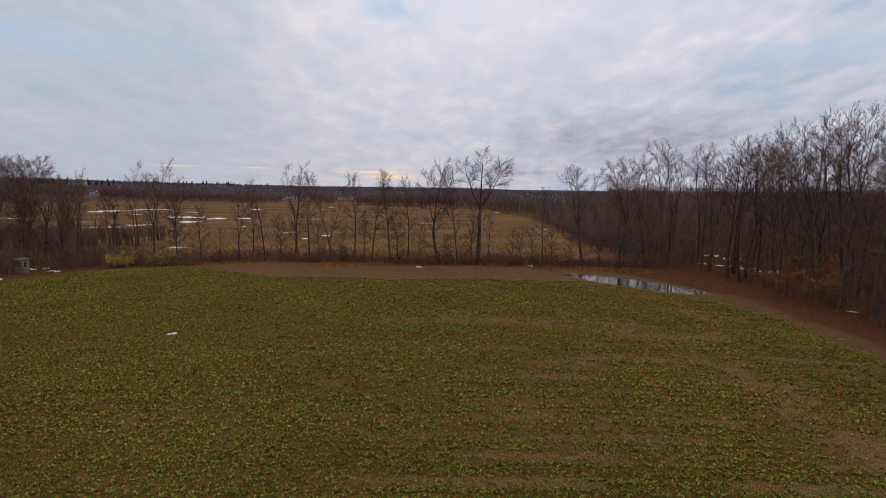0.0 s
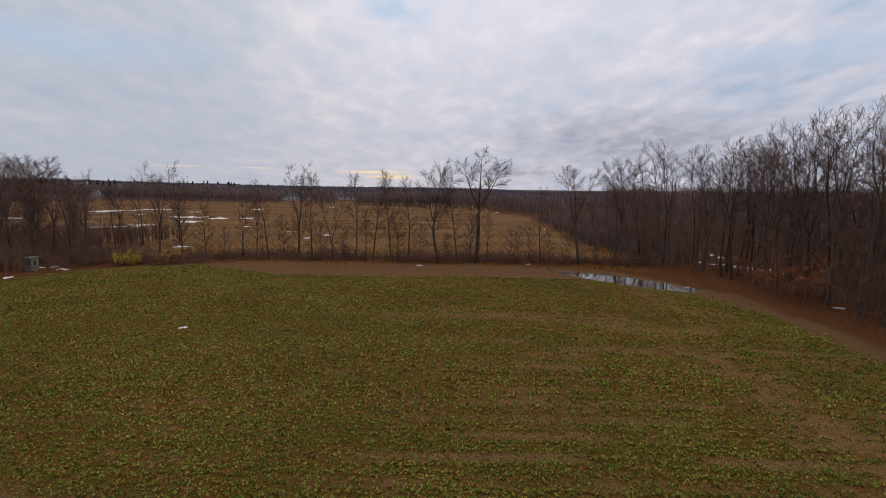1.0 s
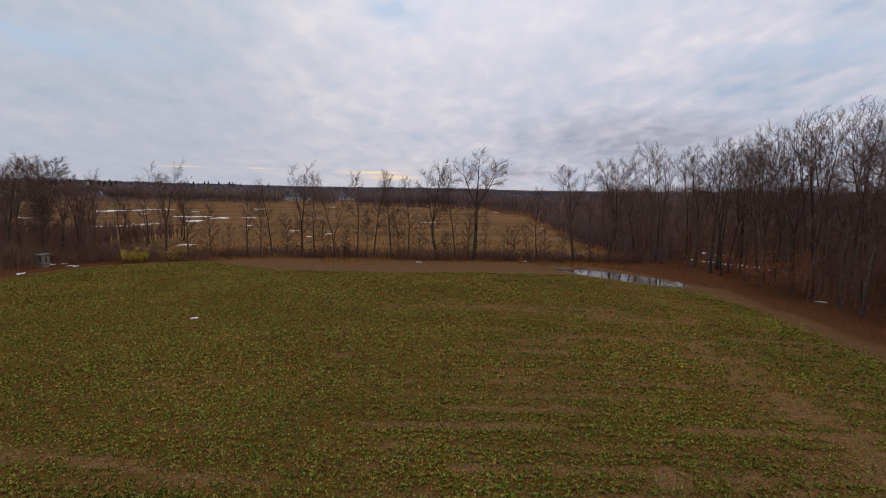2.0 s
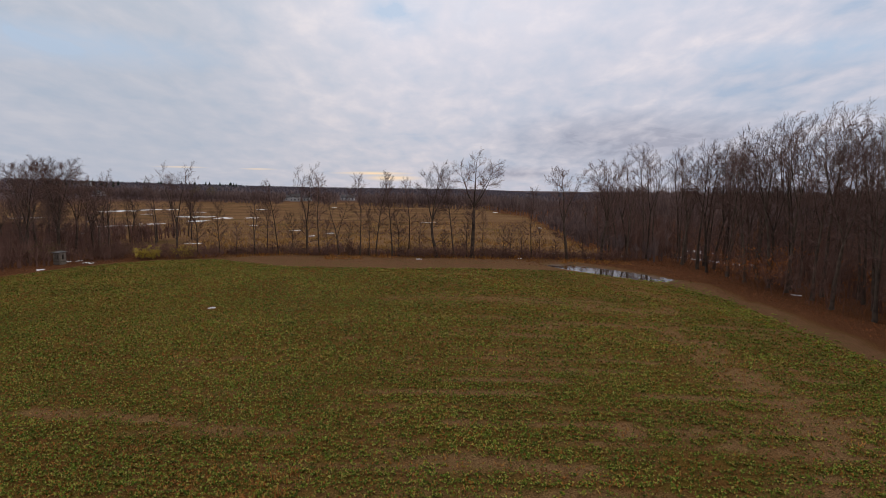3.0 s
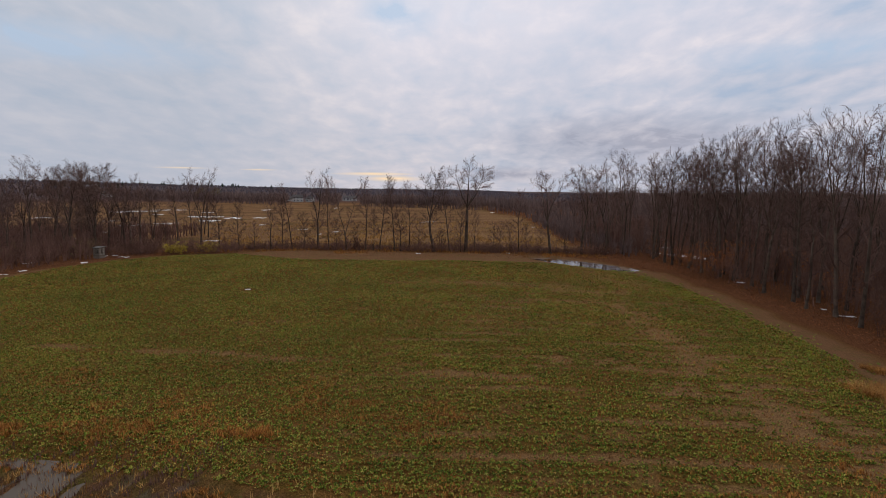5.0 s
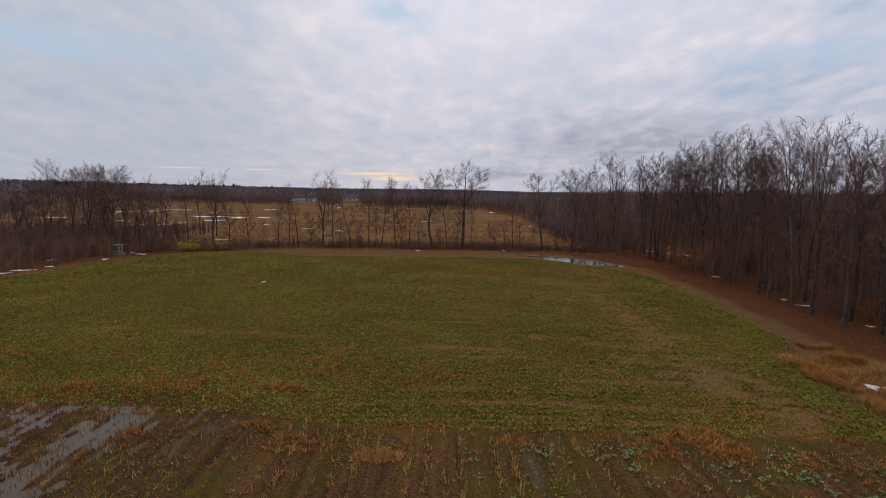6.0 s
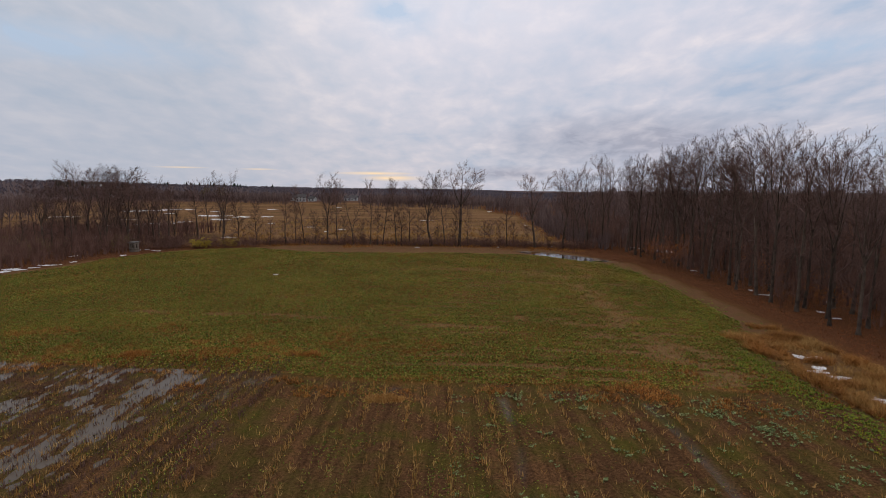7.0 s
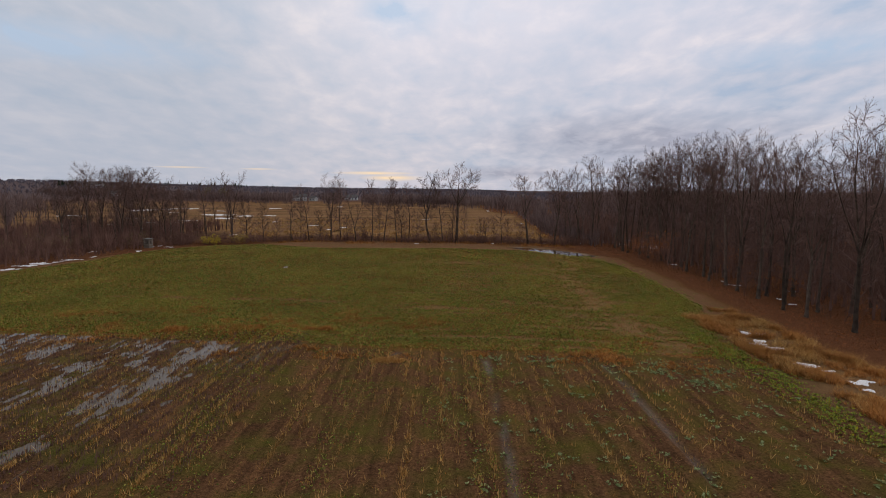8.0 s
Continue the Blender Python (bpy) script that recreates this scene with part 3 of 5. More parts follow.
# ---- the hedgerow along the far side of the field ----
HEDGE = "bare trees of the hedgerow"
make_tree(5.5, 96.3, "large bare forked oak with a wide fan of limbs", HEDGE, seed=11, height=18.2, girth=0.39, clear=0.50, limbs=11, low_limbs=7, reach=0.21, angle=62,
          branch=9, twigs=12, lean=(0.09, 0), wander=0.03, fork=(0.50, ((-0.52, 0.1, 0.42, 0.66), (-0.05, -0.2, 0.50, 0.80), (1.05, 0.05, 0.44, 0.74), (0.42, 0.3, 0.48, 0.66))))
make_tree(-0.6, 95.5, "tall bare tree with a bowed trunk", HEDGE, seed=12, height=17.0, girth=0.30, clear=0.25, limbs=12, low_limbs=6, reach=0.22, angle=62, branch=9, twigs=12,
          lean=(-0.10, 0), fork=(0.40, ((0.08, 0, 0.58, 0.9), (-0.38, 0.1, 0.50, 0.7), (0.34, 0.1, 0.53, 0.7))))
SLENDER = make_tree(-8.6, 98.0, "slender bare hedgerow tree with short branches", HEDGE, seed=13, height=15.5, girth=0.16, clear=0.22, limbs=30, reach=0.17, angle=60, leader=0.93, rise=0.05, branch=7, twigs=9)
SPREAD = make_tree(-25.1, 103.9, "spreading bare hedgerow tree", HEDGE, seed=14, height=16.3, girth=0.25, clear=0.18, limbs=12, low_limbs=9, reach=0.23, angle=60, rise=0.06, branch=8, twigs=10,
                   fork=(0.36, ((-0.26, 0.1, 0.60, 0.8), (0.20, -0.1, 0.64, 0.9), (0.02, 0.4, 0.55, 0.6))))
TWIN = make_tree(-18.5, 100.1, "bare twin-stemmed hedgerow tree", HEDGE, seed=15, height=14.0, girth=0.20, clear=0.3, limbs=18, low_limbs=3, reach=0.18, angle=58, branch=7, twigs=10,
                 fork=(0.22, ((-0.12, 0, 0.76, 0.9), (0.16, 0.1, 0.72, 0.8))))
SMALL = make_tree(-7.3, 98.0, "short bushy bare hedgerow tree", HEDGE, seed=16, height=9.2, girth=0.12, clear=0.14, limbs=24, reach=0.27, angle=58, rise=0.05, branch=7, twigs=9, wander=0.10)
CROWNED = make_tree(22.5, 98.0, "tall bare tree with a rounded crown of twigs", HEDGE, seed=17, height=16.5, girth=0.29, clear=0.22, limbs=12, low_limbs=11, reach=0.24, angle=64, rise=0.05, branch=8, twigs=12,
                    fork=(0.42, ((-0.30, 0.15, 0.54, 0.75), (0.26, -0.1, 0.56, 0.8), (0.0, 0.35, 0.52, 0.6), (-0.02, -0.3, 0.55, 0.65))))
WISPY = make_tree(-14.6, 99.6, "slender bare hedgerow tree with a bent stem", HEDGE, seed=18, height=14.8, girth=0.15, clear=0.26, limbs=28, reach=0.18, angle=56, branch=7, twigs=9, wander=0.06, leader=0.93, rise=0.05)
for thing, x, y, turn, s, tall in (
        (SPREAD, -49.4, 103.6, 40, 0.98, 1.08), (SMALL, -46.5, 106.2, 10, 1.2, 1.1), (SMALL, -42.6, 107.1, 80, 1.05, 1.1), (TWIN, -35.2, 104.9, 60, 0.94, 1.0),
        (SLENDER, -30.8, 105.2, 90, 0.93, 1.0), (WISPY, -22.7, 103.4, 200, 1.02, 1.0), (SLENDER, -11.6, 98.3, 250, 0.98, 1.0), (WISPY, -5.9, 100.5, 310, 0.95, 1.0),
        (SMALL, -4.0, 100.6, 200, 0.75, 1.0), (SLENDER, 2.3, 96.6, 20, 1.03, 1.0), (SMALL, 4.6, 97.0, 140, 0.9, 1.2), (WISPY, 16.4, 99.3, 160, 0.86, 1.0),
        (SMALL, 11.0, 97.7, 220, 0.68, 1.0), (SMALL, 12.6, 98.4, 100, 0.72, 1.0), (SMALL, 18.1, 100.2, 30, 0.66, 1.0), (WISPY, -32.9, 104.9, 10, 0.75, 1.0),
        (SMALL, -28.0, 104.2, 300, 0.9, 1.0), (WISPY, -12.9, 99.2, 10, 0.6, 1.0), (CROWNED, 29.2, 100.7, 120, 1.04, 1.06), (SPREAD, -61.7, 102.7, 150, 0.93, 0.98),
        (SMALL, -20.6, 101.2, 60, 0.7, 1.1), (SMALL, -16.8, 100.0, 160, 0.6, 1.1), (WISPY, 7.4, 97.5, 60, 0.55, 1.0), (SMALL, -39.4, 106.7, 240, 0.7, 1.0),
        (SMALL, 0.9, 97.2, 20, 0.55, 1.0), (SMALL, 14.5, 99.1, 300, 0.6, 1.2), (SMALL, 20.5, 99.0, 200, 0.5, 1.1), (SMALL, 25.9, 100.6, 90, 0.62, 1.0)):
    stand(thing, x, y, turn, s, tall)
for thing, x, y, turn, s, tall in (
        (SPREAD, -73.3, 97.7, 30, 0.95, 0.98), (CROWNED, -72.3, 105.0, 100, 1.0, 0.98), (CROWNED, -80.5, 118.5, 10, 1.06, 1.0), (SPREAD, -76.3, 123.0, 60, 0.9, 1.0), (CROWNED, -89.0, 130.4, 150, 1.0, 1.0), (CROWNED, -82.5, 113.8, 70, 1.02, 0.95), (SPREAD, -92.1, 122.6, 110, 1.0, 1.0), (CROWNED, -98.4, 132.1, 200, 1.05, 1.0),
        (CROWNED, -74.0, 112.7, 240, 0.88, 0.95), (SPREAD, -68.1, 108.8, 300, 0.82, 0.95), (TWIN, -78.2, 104.3, 20, 0.9, 1.0), (SPREAD, -86.7, 104.2, 190, 0.95, 0.95), (CROWNED, -81.2, 87.8, 280, 0.9, 0.95)):
    stand(thing, x, y, turn, s * 1.16, tall)

# ---- woodland trees: straight stems, crowns high up ----
WOOD = "bare trees of the wood"
wood_kinds = [
    make_tree(42.2, 30.1, "tall bare woodland tree with a pale trunk at the wood's edge", WOOD, wander=0.03, seed=31, height=19.8, girth=0.21, clear=0.30, limbs=24, reach=0.21, angle=62, leader=0.92, rise=0.05, branch=6, twigs=8, tip=0.016),
    make_tree(36.3, 108.9, "tall bare woodland tree with upswept limbs", WOOD, wander=0.03, seed=32, height=19.6, girth=0.20, clear=0.30, limbs=9, low_limbs=7, reach=0.21, angle=52, rise=0.05, branch=6, twigs=8, tip=0.016,
              fork=(0.45, ((-0.14, 0.1, 0.54, 0.9), (0.26, 0, 0.48, 0.7)))),
    make_tree(42.4, 12.2, "tall bare woodland tree with a broad twiggy crown", WOOD, wander=0.03, seed=33, height=18.6, girth=0.24, clear=0.30, limbs=9, low_limbs=7, reach=0.23, angle=58, branch=6, twigs=9, tip=0.016, rise=0.05,
              fork=(0.42, ((-0.30, 0.1, 0.54, 0.8), (0.34, 0, 0.52, 0.8), (0.0, -0.32, 0.52, 0.7)))),
    make_tree(45.0, 72.5, "tall bare woodland tree with many fine branches", WOOD, wander=0.03, seed=34, height=21.5, girth=0.22, clear=0.30, limbs=9, low_limbs=8, reach=0.22, angle=60, branch=6, twigs=9, tip=0.016, rise=0.05,
              fork=(0.50, ((-0.20, 0.2, 0.48, 0.8), (0.22, 0.1, 0.47, 0.8), (0.05, -0.30, 0.46, 0.6)))),
]
lean_kinds = [
    make_tree(58.0, 50.0, "thin bare woodland tree", WOOD, wander=0.03, seed=35, height=19.0, girth=0.15, clear=0.15, limbs=20, reach=0.20, angle=56, leader=0.92, rise=0.05, branch=5, twigs=5, tip=0.020),
    make_tree(60.0, 80.0, "thin bare woodland tree with sparse branches", WOOD, wander=0.03, seed=36, height=20.5, girth=0.17, clear=0.18, limbs=20, reach=0.20, angle=54, leader=0.92, rise=0.05, branch=5, twigs=5, tip=0.020),
]


def wood_border(y):
    return np.interp(y, [-10, 10, 30, 50, 70, 90, 101, 106, 116, 132, 160, 200], [41.5, 41, 41.5, 42.5, 43, 43, 43, 37, 34.5, 36, 41, 46])


rng = random.Random(77)
taken = [(-75.5, 101), (-84, 116), (-93, 124), (-99, 133), (-76, 116), (-70.5, 113), (-80, 107), (-88, 106), (-83, 90), (42.2, 30.1), (36.3, 108.9), (42.4, 12.2), (45.0, 72.5), (58, 50), (60, 80), (31.8, 111.0)]


def free(x, y, gap):
    if any((x - a) ** 2 + (y - b) ** 2 < gap * gap for a, b in taken):
        return False
    taken.append((x, y))
    return True


for x, y, s in ((45.2, 63.0, 1.10), (48.5, 66.5, 1.12), (47.0, 71.0, 1.08), (52.0, 69.5, 1.14), (43.8, 57.0, 1.04), (50.4, 61.5, 1.12), (55.5, 75.0, 1.12), (44.0, 50.5, 1.0), (43.9, 14.4, 1.02)):
    taken.append((x, y))
    stand(wood_kinds[int(x * 7) % 4], x, y, rng.uniform(0, 360), s * 0.98, 1.0)
front = rear = 0
for _ in range(2600):
    y = rng.uniform(2, 190)
    depth = rng.random() ** 1.6 * 48
    x = float(wood_border(y)) + depth
    if y > 112 and (rng.random() < 0.55 or (x < 50 and rng.random() < 0.75)):
        continue
    if x > (y + 60) * 0.78 + 4 or not free(x, y, 3.3 if depth < 10 else 4.0):
        continue
    if depth < 13 and front < 112 and y < 150:
        kind, front = rng.choice(wood_kinds), front + 1
    elif rear < 48:
        kind, rear = (rng.choice(wood_kinds) if rng.random() < 0.15 else rng.choice(lean_kinds)), rear + 1
    else:
        continue
    stand(kind, x, y, rng.uniform(0, 360), rng.uniform(0.92, 1.06) * (1.06 if 50 < y < 100 else 0.72 if y > 122 else 0.91 if y < 30 else 1.0), rng.uniform(0.95, 1.03))

# the wood on the other side
count = 0
for _ in range(700):
    y = rng.uniform(40, 165)
    x = -rng.uniform(74, 125) + (9 if y > 104 else 0)
    if x < -(y + 55) * 0.80 or not free(x, y, 5.2) or count > 46:
        continue
    count += 1
    kind = rng.choice(wood_kinds + [SPREAD, SMALL, CROWNED]) if x > -92 else rng.choice(lean_kinds)
    stand(kind, x, y, rng.uniform(0, 360), rng.uniform(0.72, 0.98), rng.uniform(0.88, 1.02))


# ---- shrubs and brush ----
def leaf_cards(rng_np, centres, size, droop=0.3):
    """Small pointed leaves at the given places: vertices and faces."""
    k = len(centres)
    yaw, pitch = rng_np.uniform(0, 2 * np.pi, k), rng_np.normal(0.1, 0.6, k)
    d = np.stack([np.cos(yaw) * np.cos(pitch), np.sin(yaw) * np.cos(pitch), np.sin(pitch)], 1)
    s = np.stack([-np.sin(yaw), np.cos(yaw), rng_np.normal(0, 0.5, k)], 1)
    ln = (size * rng_np.uniform(0.6, 1.3, k))[:, None]
    a, c = centres - d * ln * 0.5, centres + d * ln * 0.5
    b, e = centres + s * ln * 0.28, centres - s * ln * 0.28
    v = np.stack([a, b, c, e], 1).reshape(-1, 3)
    return v, np.arange(4 * k).reshape(k, 4)


def make_shrub(x, y, name, label, group, seed, height, spread, stems, branch=5, twigs=4, tip=0.014, leaves=0, leaf=None, leaf_size=0.16, wood=None, category="shrub"):
    rng = random.Random(seed)
    cv, cf, ends = [], [], []
    for _ in range(stems):
        a, off = rng.uniform(0, 2 * math.pi), rng.random() ** 0.6 * spread * 0.45
        out = Vector((math.cos(a), math.sin(a), 0))
        stem = bent_line(rng, out * off + Vector((0, 0, -0.1)), out * rng.uniform(0.1, 0.7) + Vector((0, 0, 1)), height * rng.uniform(0.6, 1.05), 4, 0.14, 0.02)
        tube(cv, cf, stem, [tip * 2.0 * (1 - 0.7 * k / 4) for k in range(5)], 3)
        for b in range(branch):
            at, d = along(stem, 0.2 + 0.78 * (b + rng.random()) / branch)
            br = bent_line(rng, at, sideways(rng, d, radians(rng.uniform(30, 65))), height * rng.uniform(0.20, 0.40), 2, 0.16, 0.05)
            tube(cv, cf, br, [tip * 1.2, tip, 0], 3)
            ends.append(br[-1])
            for _ in range(twigs):
                qa, qd = along(br, rng.uniform(0.2, 0.98))
                tw = qa + sideways(rng, qd, radians(rng.uniform(25, 60))) * (height * rng.uniform(0.10, 0.22))
                slip(cv, cf, qa, tw - qa, tip, rng)
                ends.append(tw)
    root = new(name)
    plant_mesh("crown", cv, cf, wood or brush_mat, root)
    if leaves:
        r = np.random.RandomState(seed)
        pts = np.array([tuple(e) for e in ends])
        pick = pts[r.randint(0, len(pts), leaves)] + r.normal(0, 0.13 * height / 2, (leaves, 3)) * (1, 1, 0.6)
        pick[:, 2] = np.maximum(pick[:, 2], 0.15)
        v, f = leaf_cards(r, pick, leaf_size)
        mesh_object("foliage", v, f, leaf, root)
    root.matrix_basis = pose(x, y, land_at(x, y))
    return tagged(root, label, category, group)


THICKET = "leafless brush of the wood"
brush_kinds = [
    make_shrub(46.0, 24.0, "brush", "leafless reddish brush under woodland trees", THICKET, 51, 3.4, 3.6, 9, 5, 8, 0.013),
    make_shrub(44.5, 56.0, "brush", "leafless brown brush under woodland trees", THICKET, 52, 5.6, 3.8, 8, 6, 8, 0.014),
    make_shrub(45.5, 88.0, "brush", "thin leafless saplings under woodland trees", THICKET, 53, 8.5, 4.0, 6, 8, 8, 0.015),
]
count = 0
for _ in range(2200):
    y = rng.uniform(6, 175)
    depth = 0.3 + rng.random() ** 2.0 * 34
    x = float(wood_border(y)) + depth
    if count > 130 or x > (y + 56) * 0.76 + 3 or (86 < y < 126 and 0.43 < x / y < 0.56 and rng.random() < 0.85) or not free(x, y, 1.9):
        continue
    count += 1
    low_part = y > 104 and x < 56
    stand(rng.choice(brush_kinds[:2] if low_part else brush_kinds + brush_kinds[2:]), x, y, rng.uniform(0, 360), rng.uniform(0.55, 0.75) if low_part else rng.uniform(0.7, 1.25), rng.uniform(0.8, 1.2))
LEFT_BRUSH = "leafless brush beside the field"
count = 0
for _ in range(1500):
    y = rng.uniform(50, 125)
    x = float(left_edge(np.array([min(y, 104.0)]))[0]) - 4.0 - rng.random() ** 1.4 * 34 + (6 if y > 106 else 0)
    if count > 80 or x < -(y + 52) * 0.78 or (y > 98 and x > -69) or (abs(x + 65.5) < 4 and abs(y - 94) < 5) or not free(x, y, 2.0):
        continue
    count += 1
    tagged(stand(rng.choice(brush_kinds[:2]), x, y, rng.uniform(0, 360), rng.uniform(0.6, 1.05), rng.uniform(0.7, 1.0)), "leafless brown brush beside the field", group=LEFT_BRUSH)

# low growth along the foot of the hedge
FOOT = "low growth along the hedge"
weeds = [
    make_shrub(9.3, 96.2, "brush_pile", "tangled reddish pile of cut brush under the oak", FOOT, 61, 2.0, 5.2, 44, 6, 8, 0.018, category="brush"),
    make_shrub(-38.4, 104.6, "brush", "knee-high leafless weeds at the hedge foot", FOOT, 62, 1.6, 3.0, 20, 4, 8, 0.014),
    make_shrub(-61.7, 103.7, "brush", "dark red-brown leafless bush at the field corner", FOOT, 63, 2.8, 4.0, 24, 6, 9, 0.016),
]
for x, y, s in ((-63.8, 103.5, 0.9), (-54.2, 103.5, 1.0), (-46.5, 100.9, 0.95), (-43.8, 100.7, 0.8), (-41.0, 100.3, 0.7), (-66.0, 100.4, 1.1), (-63.3, 101.1, 1.15), (-60.5, 102.3, 1.1), (-59.7, 100.4, 0.9), (-54.4, 101.4, 1.0), (-52.3, 102.3, 1.1), (-47.9, 100.3, 0.9), (-62.1, 104.6, 1.2), (-57.6, 104.5, 1.2)):
    stand(weeds[2], x, y, rng.uniform(0, 360), s, rng.uniform(0.8, 1.1))
for k in range(84):
    x = -48 + 84 * (k + rng.random()) / 84
    stand(weeds[1], x, float(np.interp(x, [-47, -18, 9, 35], [108, 100, 96, 102])) + rng.uniform(-1.5, 2.2), rng.uniform(0, 360), rng.uniform(0.7, 1.6), rng.uniform(0.6, 1.2))

make_shrub(-53.0, 99.2, "bush", "bright yellow-leaved bush at the hedge foot", "leafy bushes", 71, 2.2, 3.4, 14, 5, 3, 0.014, 3400, yellow_leaf, 0.18)
make_shrub(-46.6, 100.0, "bush", "yellow-green bush thinning at the hedge foot", "leafy bushes", 72, 2.6, 2.2, 9, 5, 3, 0.014, 1100, yellow_leaf, 0.17)
OLIVE = make_shrub(-69.0, 94.6, "bush", "olive-brown bush still in leaf beside the field", "leafy bushes", 73, 3.6, 3.6, 14, 6, 3, 0.016, 1100, olive_leaf, 0.20)
for x, y, s in ((-77.5, 82.0, 1.05), (-71.5, 101.9, 0.9), (-82.3, 84.0, 1.1), (-63.3, 106.0, 0.8), (-80.5, 74.0, 0.9), (-89.0, 79.0, 1.0), (-90.8, 93.6, 1.1), (-80.8, 95.7, 0.9)):
    stand(OLIVE, x, y, rng.uniform(0, 360), s, 1.0)
RUST = make_shrub(41.6, 68.5, "sapling", "beech sapling holding rust-orange leaves at the wood's edge", "rust-leaved saplings", 74, 4.2, 2.6, 6, 6, 4, 0.014, 700, orange_leaf, 0.19, category="sapling")
for x, y, s in ((42.2, 76.0, 0.9), (49.0, 76.0, 1.2), (46.5, 92.0, 0.9), (48.5, 40.0, 0.8), (51.0, 52.0, 1.1), (47.0, 33.0, 0.7), (53.0, 66.0, 1.2), (44.6, 71.2, 1.2)):
    stand(RUST, x, y, rng.uniform(0, 360), s, rng.uniform(0.9, 1.2))


# ---- snow ----
def snow_patch(x, y, rx, ry, seed):
    """A thin patch of old snow, melted into ragged scraps that lie close together."""
    r = random.Random(seed)
    pts, faces = [], []
    sides = 16
    for k in range(4 + int(min(6, 3 * math.sqrt(rx * ry)))):
        far = 0.0 if k == 0 else r.random() ** 0.7
        turn = r.uniform(0, 6.28)
        cx, cy = x + rx * 0.95 * far * math.cos(turn), y + ry * 0.9 * far * math.sin(turn)
        size = (0.62 if k == 0 else r.uniform(0.14, 0.42))
        wave = [(q, r.uniform(0, 6.28), r.uniform(0.2, 0.5) / q ** 0.5) for q in (2, 3, 5, 7)]
        px, py, lift = [cx], [cy], [0.07]
        for ring, high in ((0.55, 0.06), (1.0, -0.05)):
            for q in range(sides):
                a = 2 * math.pi * q / sides
                edge = max(1 + sum(g * math.sin(n * a + p) for n, p, g in wave), 0.15) * ring * size
                px.append(cx + rx * edge * math.cos(a))
                py.append(cy + ry * edge * math.sin(a))
                lift.append(high + r.uniform(-0.012, 0.012))
        i = len(pts)
        pts += list(zip(px, py, (land(np.array(px), np.array(py)) + np.array(lift)).tolist()))
        faces += [(i, i + 1 + q, i + 1 + (q + 1) % sides) for q in range(sides)]
        faces += [(i + 1 + q, i + 1 + sides + q, i + 1 + sides + (q + 1) % sides, i + 1 + (q + 1) % sides) for q in range(sides)]
    return mesh_object("snow_patch", pts, faces, snow_mat, flat=False)


def snow_group(label, group, rows):
    for k, (x, y, rx, ry) in enumerate(rows):
        tagged(snow_patch(x, y, rx, ry, int(x * 7 + y * 3) + k), label, "snow", group)


snow_group("long patch of old snow on the tawny meadow", "snow on the meadow", tuple((x, y, rx * 1.6, ry * 1.5) for x, y, rx, ry in (
    (-186.0, 334.0, 7.5, 9), (-178.0, 340.0, 5, 5), (-176.0, 362.0, 5.5, 6), (-165.0, 365.0, 2.4, 5), (-120.0, 275.0, 5.5, 5), (-113.0, 276.9, 4.0, 3.5), (-101.9, 239.7, 3.9, 5), (-99.9, 267.8, 3.6, 4.5),
    (-117.9, 204.9, 4.2, 4.5), (-111.9, 207.8, 3.0, 3), (-109.9, 218.8, 3.6, 3.2), (-107.7, 169.6, 3.2, 2.4), (-108.7, 164.6, 1.6, 1.8), (-98.4, 143.1, 1.7, 2), (-181.0, 257.0, 5.2, 4.5), (-60.1, 135.4, 1.9, 1.4))))
snow_group("small patch of old snow in dry grass", "snow on the meadow", (
    (-114.4, 375.0, 5.2, 6), (-87.9, 269.7, 4.5, 4.5), (-36.0, 158.7, 1.2, 2.2), (-33.3, 168.9, 1.7, 2.2), (-46.5, 184.7, 1.9, 2), (-77.5, 425.0, 1.7, 8), (-6.1, 239.2, 3.0, 2.4), (31.0, 357.7, 1.7, 8),
    (34.8, 207.9, 1.0, 2), (22.9, 109.3, 1.6, 0.8), (-150.0, 300.0, 3, 3), (-135.0, 330.0, 4, 4), (-69.4, 213.0, 1.5, 2), (-140.0, 235.0, 3.5, 3), (-125.9, 189.9, 2.2, 2.5)))
snow_group("scrap of old snow beside the track", "snow by the track", (
    (-3.7, 92.1, 0.7, 0.8), (14.0, 96.5, 0.6, 0.8), (27.5, 104, 0.8, 0.7), (36.3, 109.4, 1.3, 0.7), (-21.8, 48.4, 0.42, 0.5)))
snow_group("old snow lying between woodland trunks", "snow in the wood", (
    (57.3, 129, 2.8, 2.6), (57.8, 123, 3.2, 2.6), (53.0, 106, 3.2, 2.6), (55.4, 102, 3.0, 2.2), (51.0, 109, 2.0, 1.6), (57.6, 99, 2.2, 1.6), (48.5, 112, 1.6, 1.2), (45.2, 66.4, 0.6, 0.6), (45.3, 30.6, 0.55, 0.6), (44.8, 27, 0.7, 0.4), (44.7, 45.7, 0.5, 0.6), (44.8, 41.7, 0.9, 0.5), (51, 38, 0.8, 0.5)))
snow_group("drift of old snow along the field's shaded edge", "snow by the field", (
    (-60.4, 94.6, 0.6, 1.0), (-62.0, 95.6, 0.5, 0.9), (-63.9, 86.7, 1.0, 1.3), (-67.2, 98.4, 1.0, 1.2), (-65.2, 99.4, 0.9, 1.0), (-71.0, 56.5, 1.6, 1.5), (-71.7, 62.0, 2.6, 1.9), (-71.1, 64.9, 2.6, 1.6), (-72.6, 66.4, 1.6, 1.7), (-70.0, 67.7, 1.4, 1.0), (-69.4, 71.4, 2.1, 1.3), (-74.2, 86.7, 0.9, 1.2), (-67.7, 75.9, 0.7, 0.8)))
rs = random.Random(9)
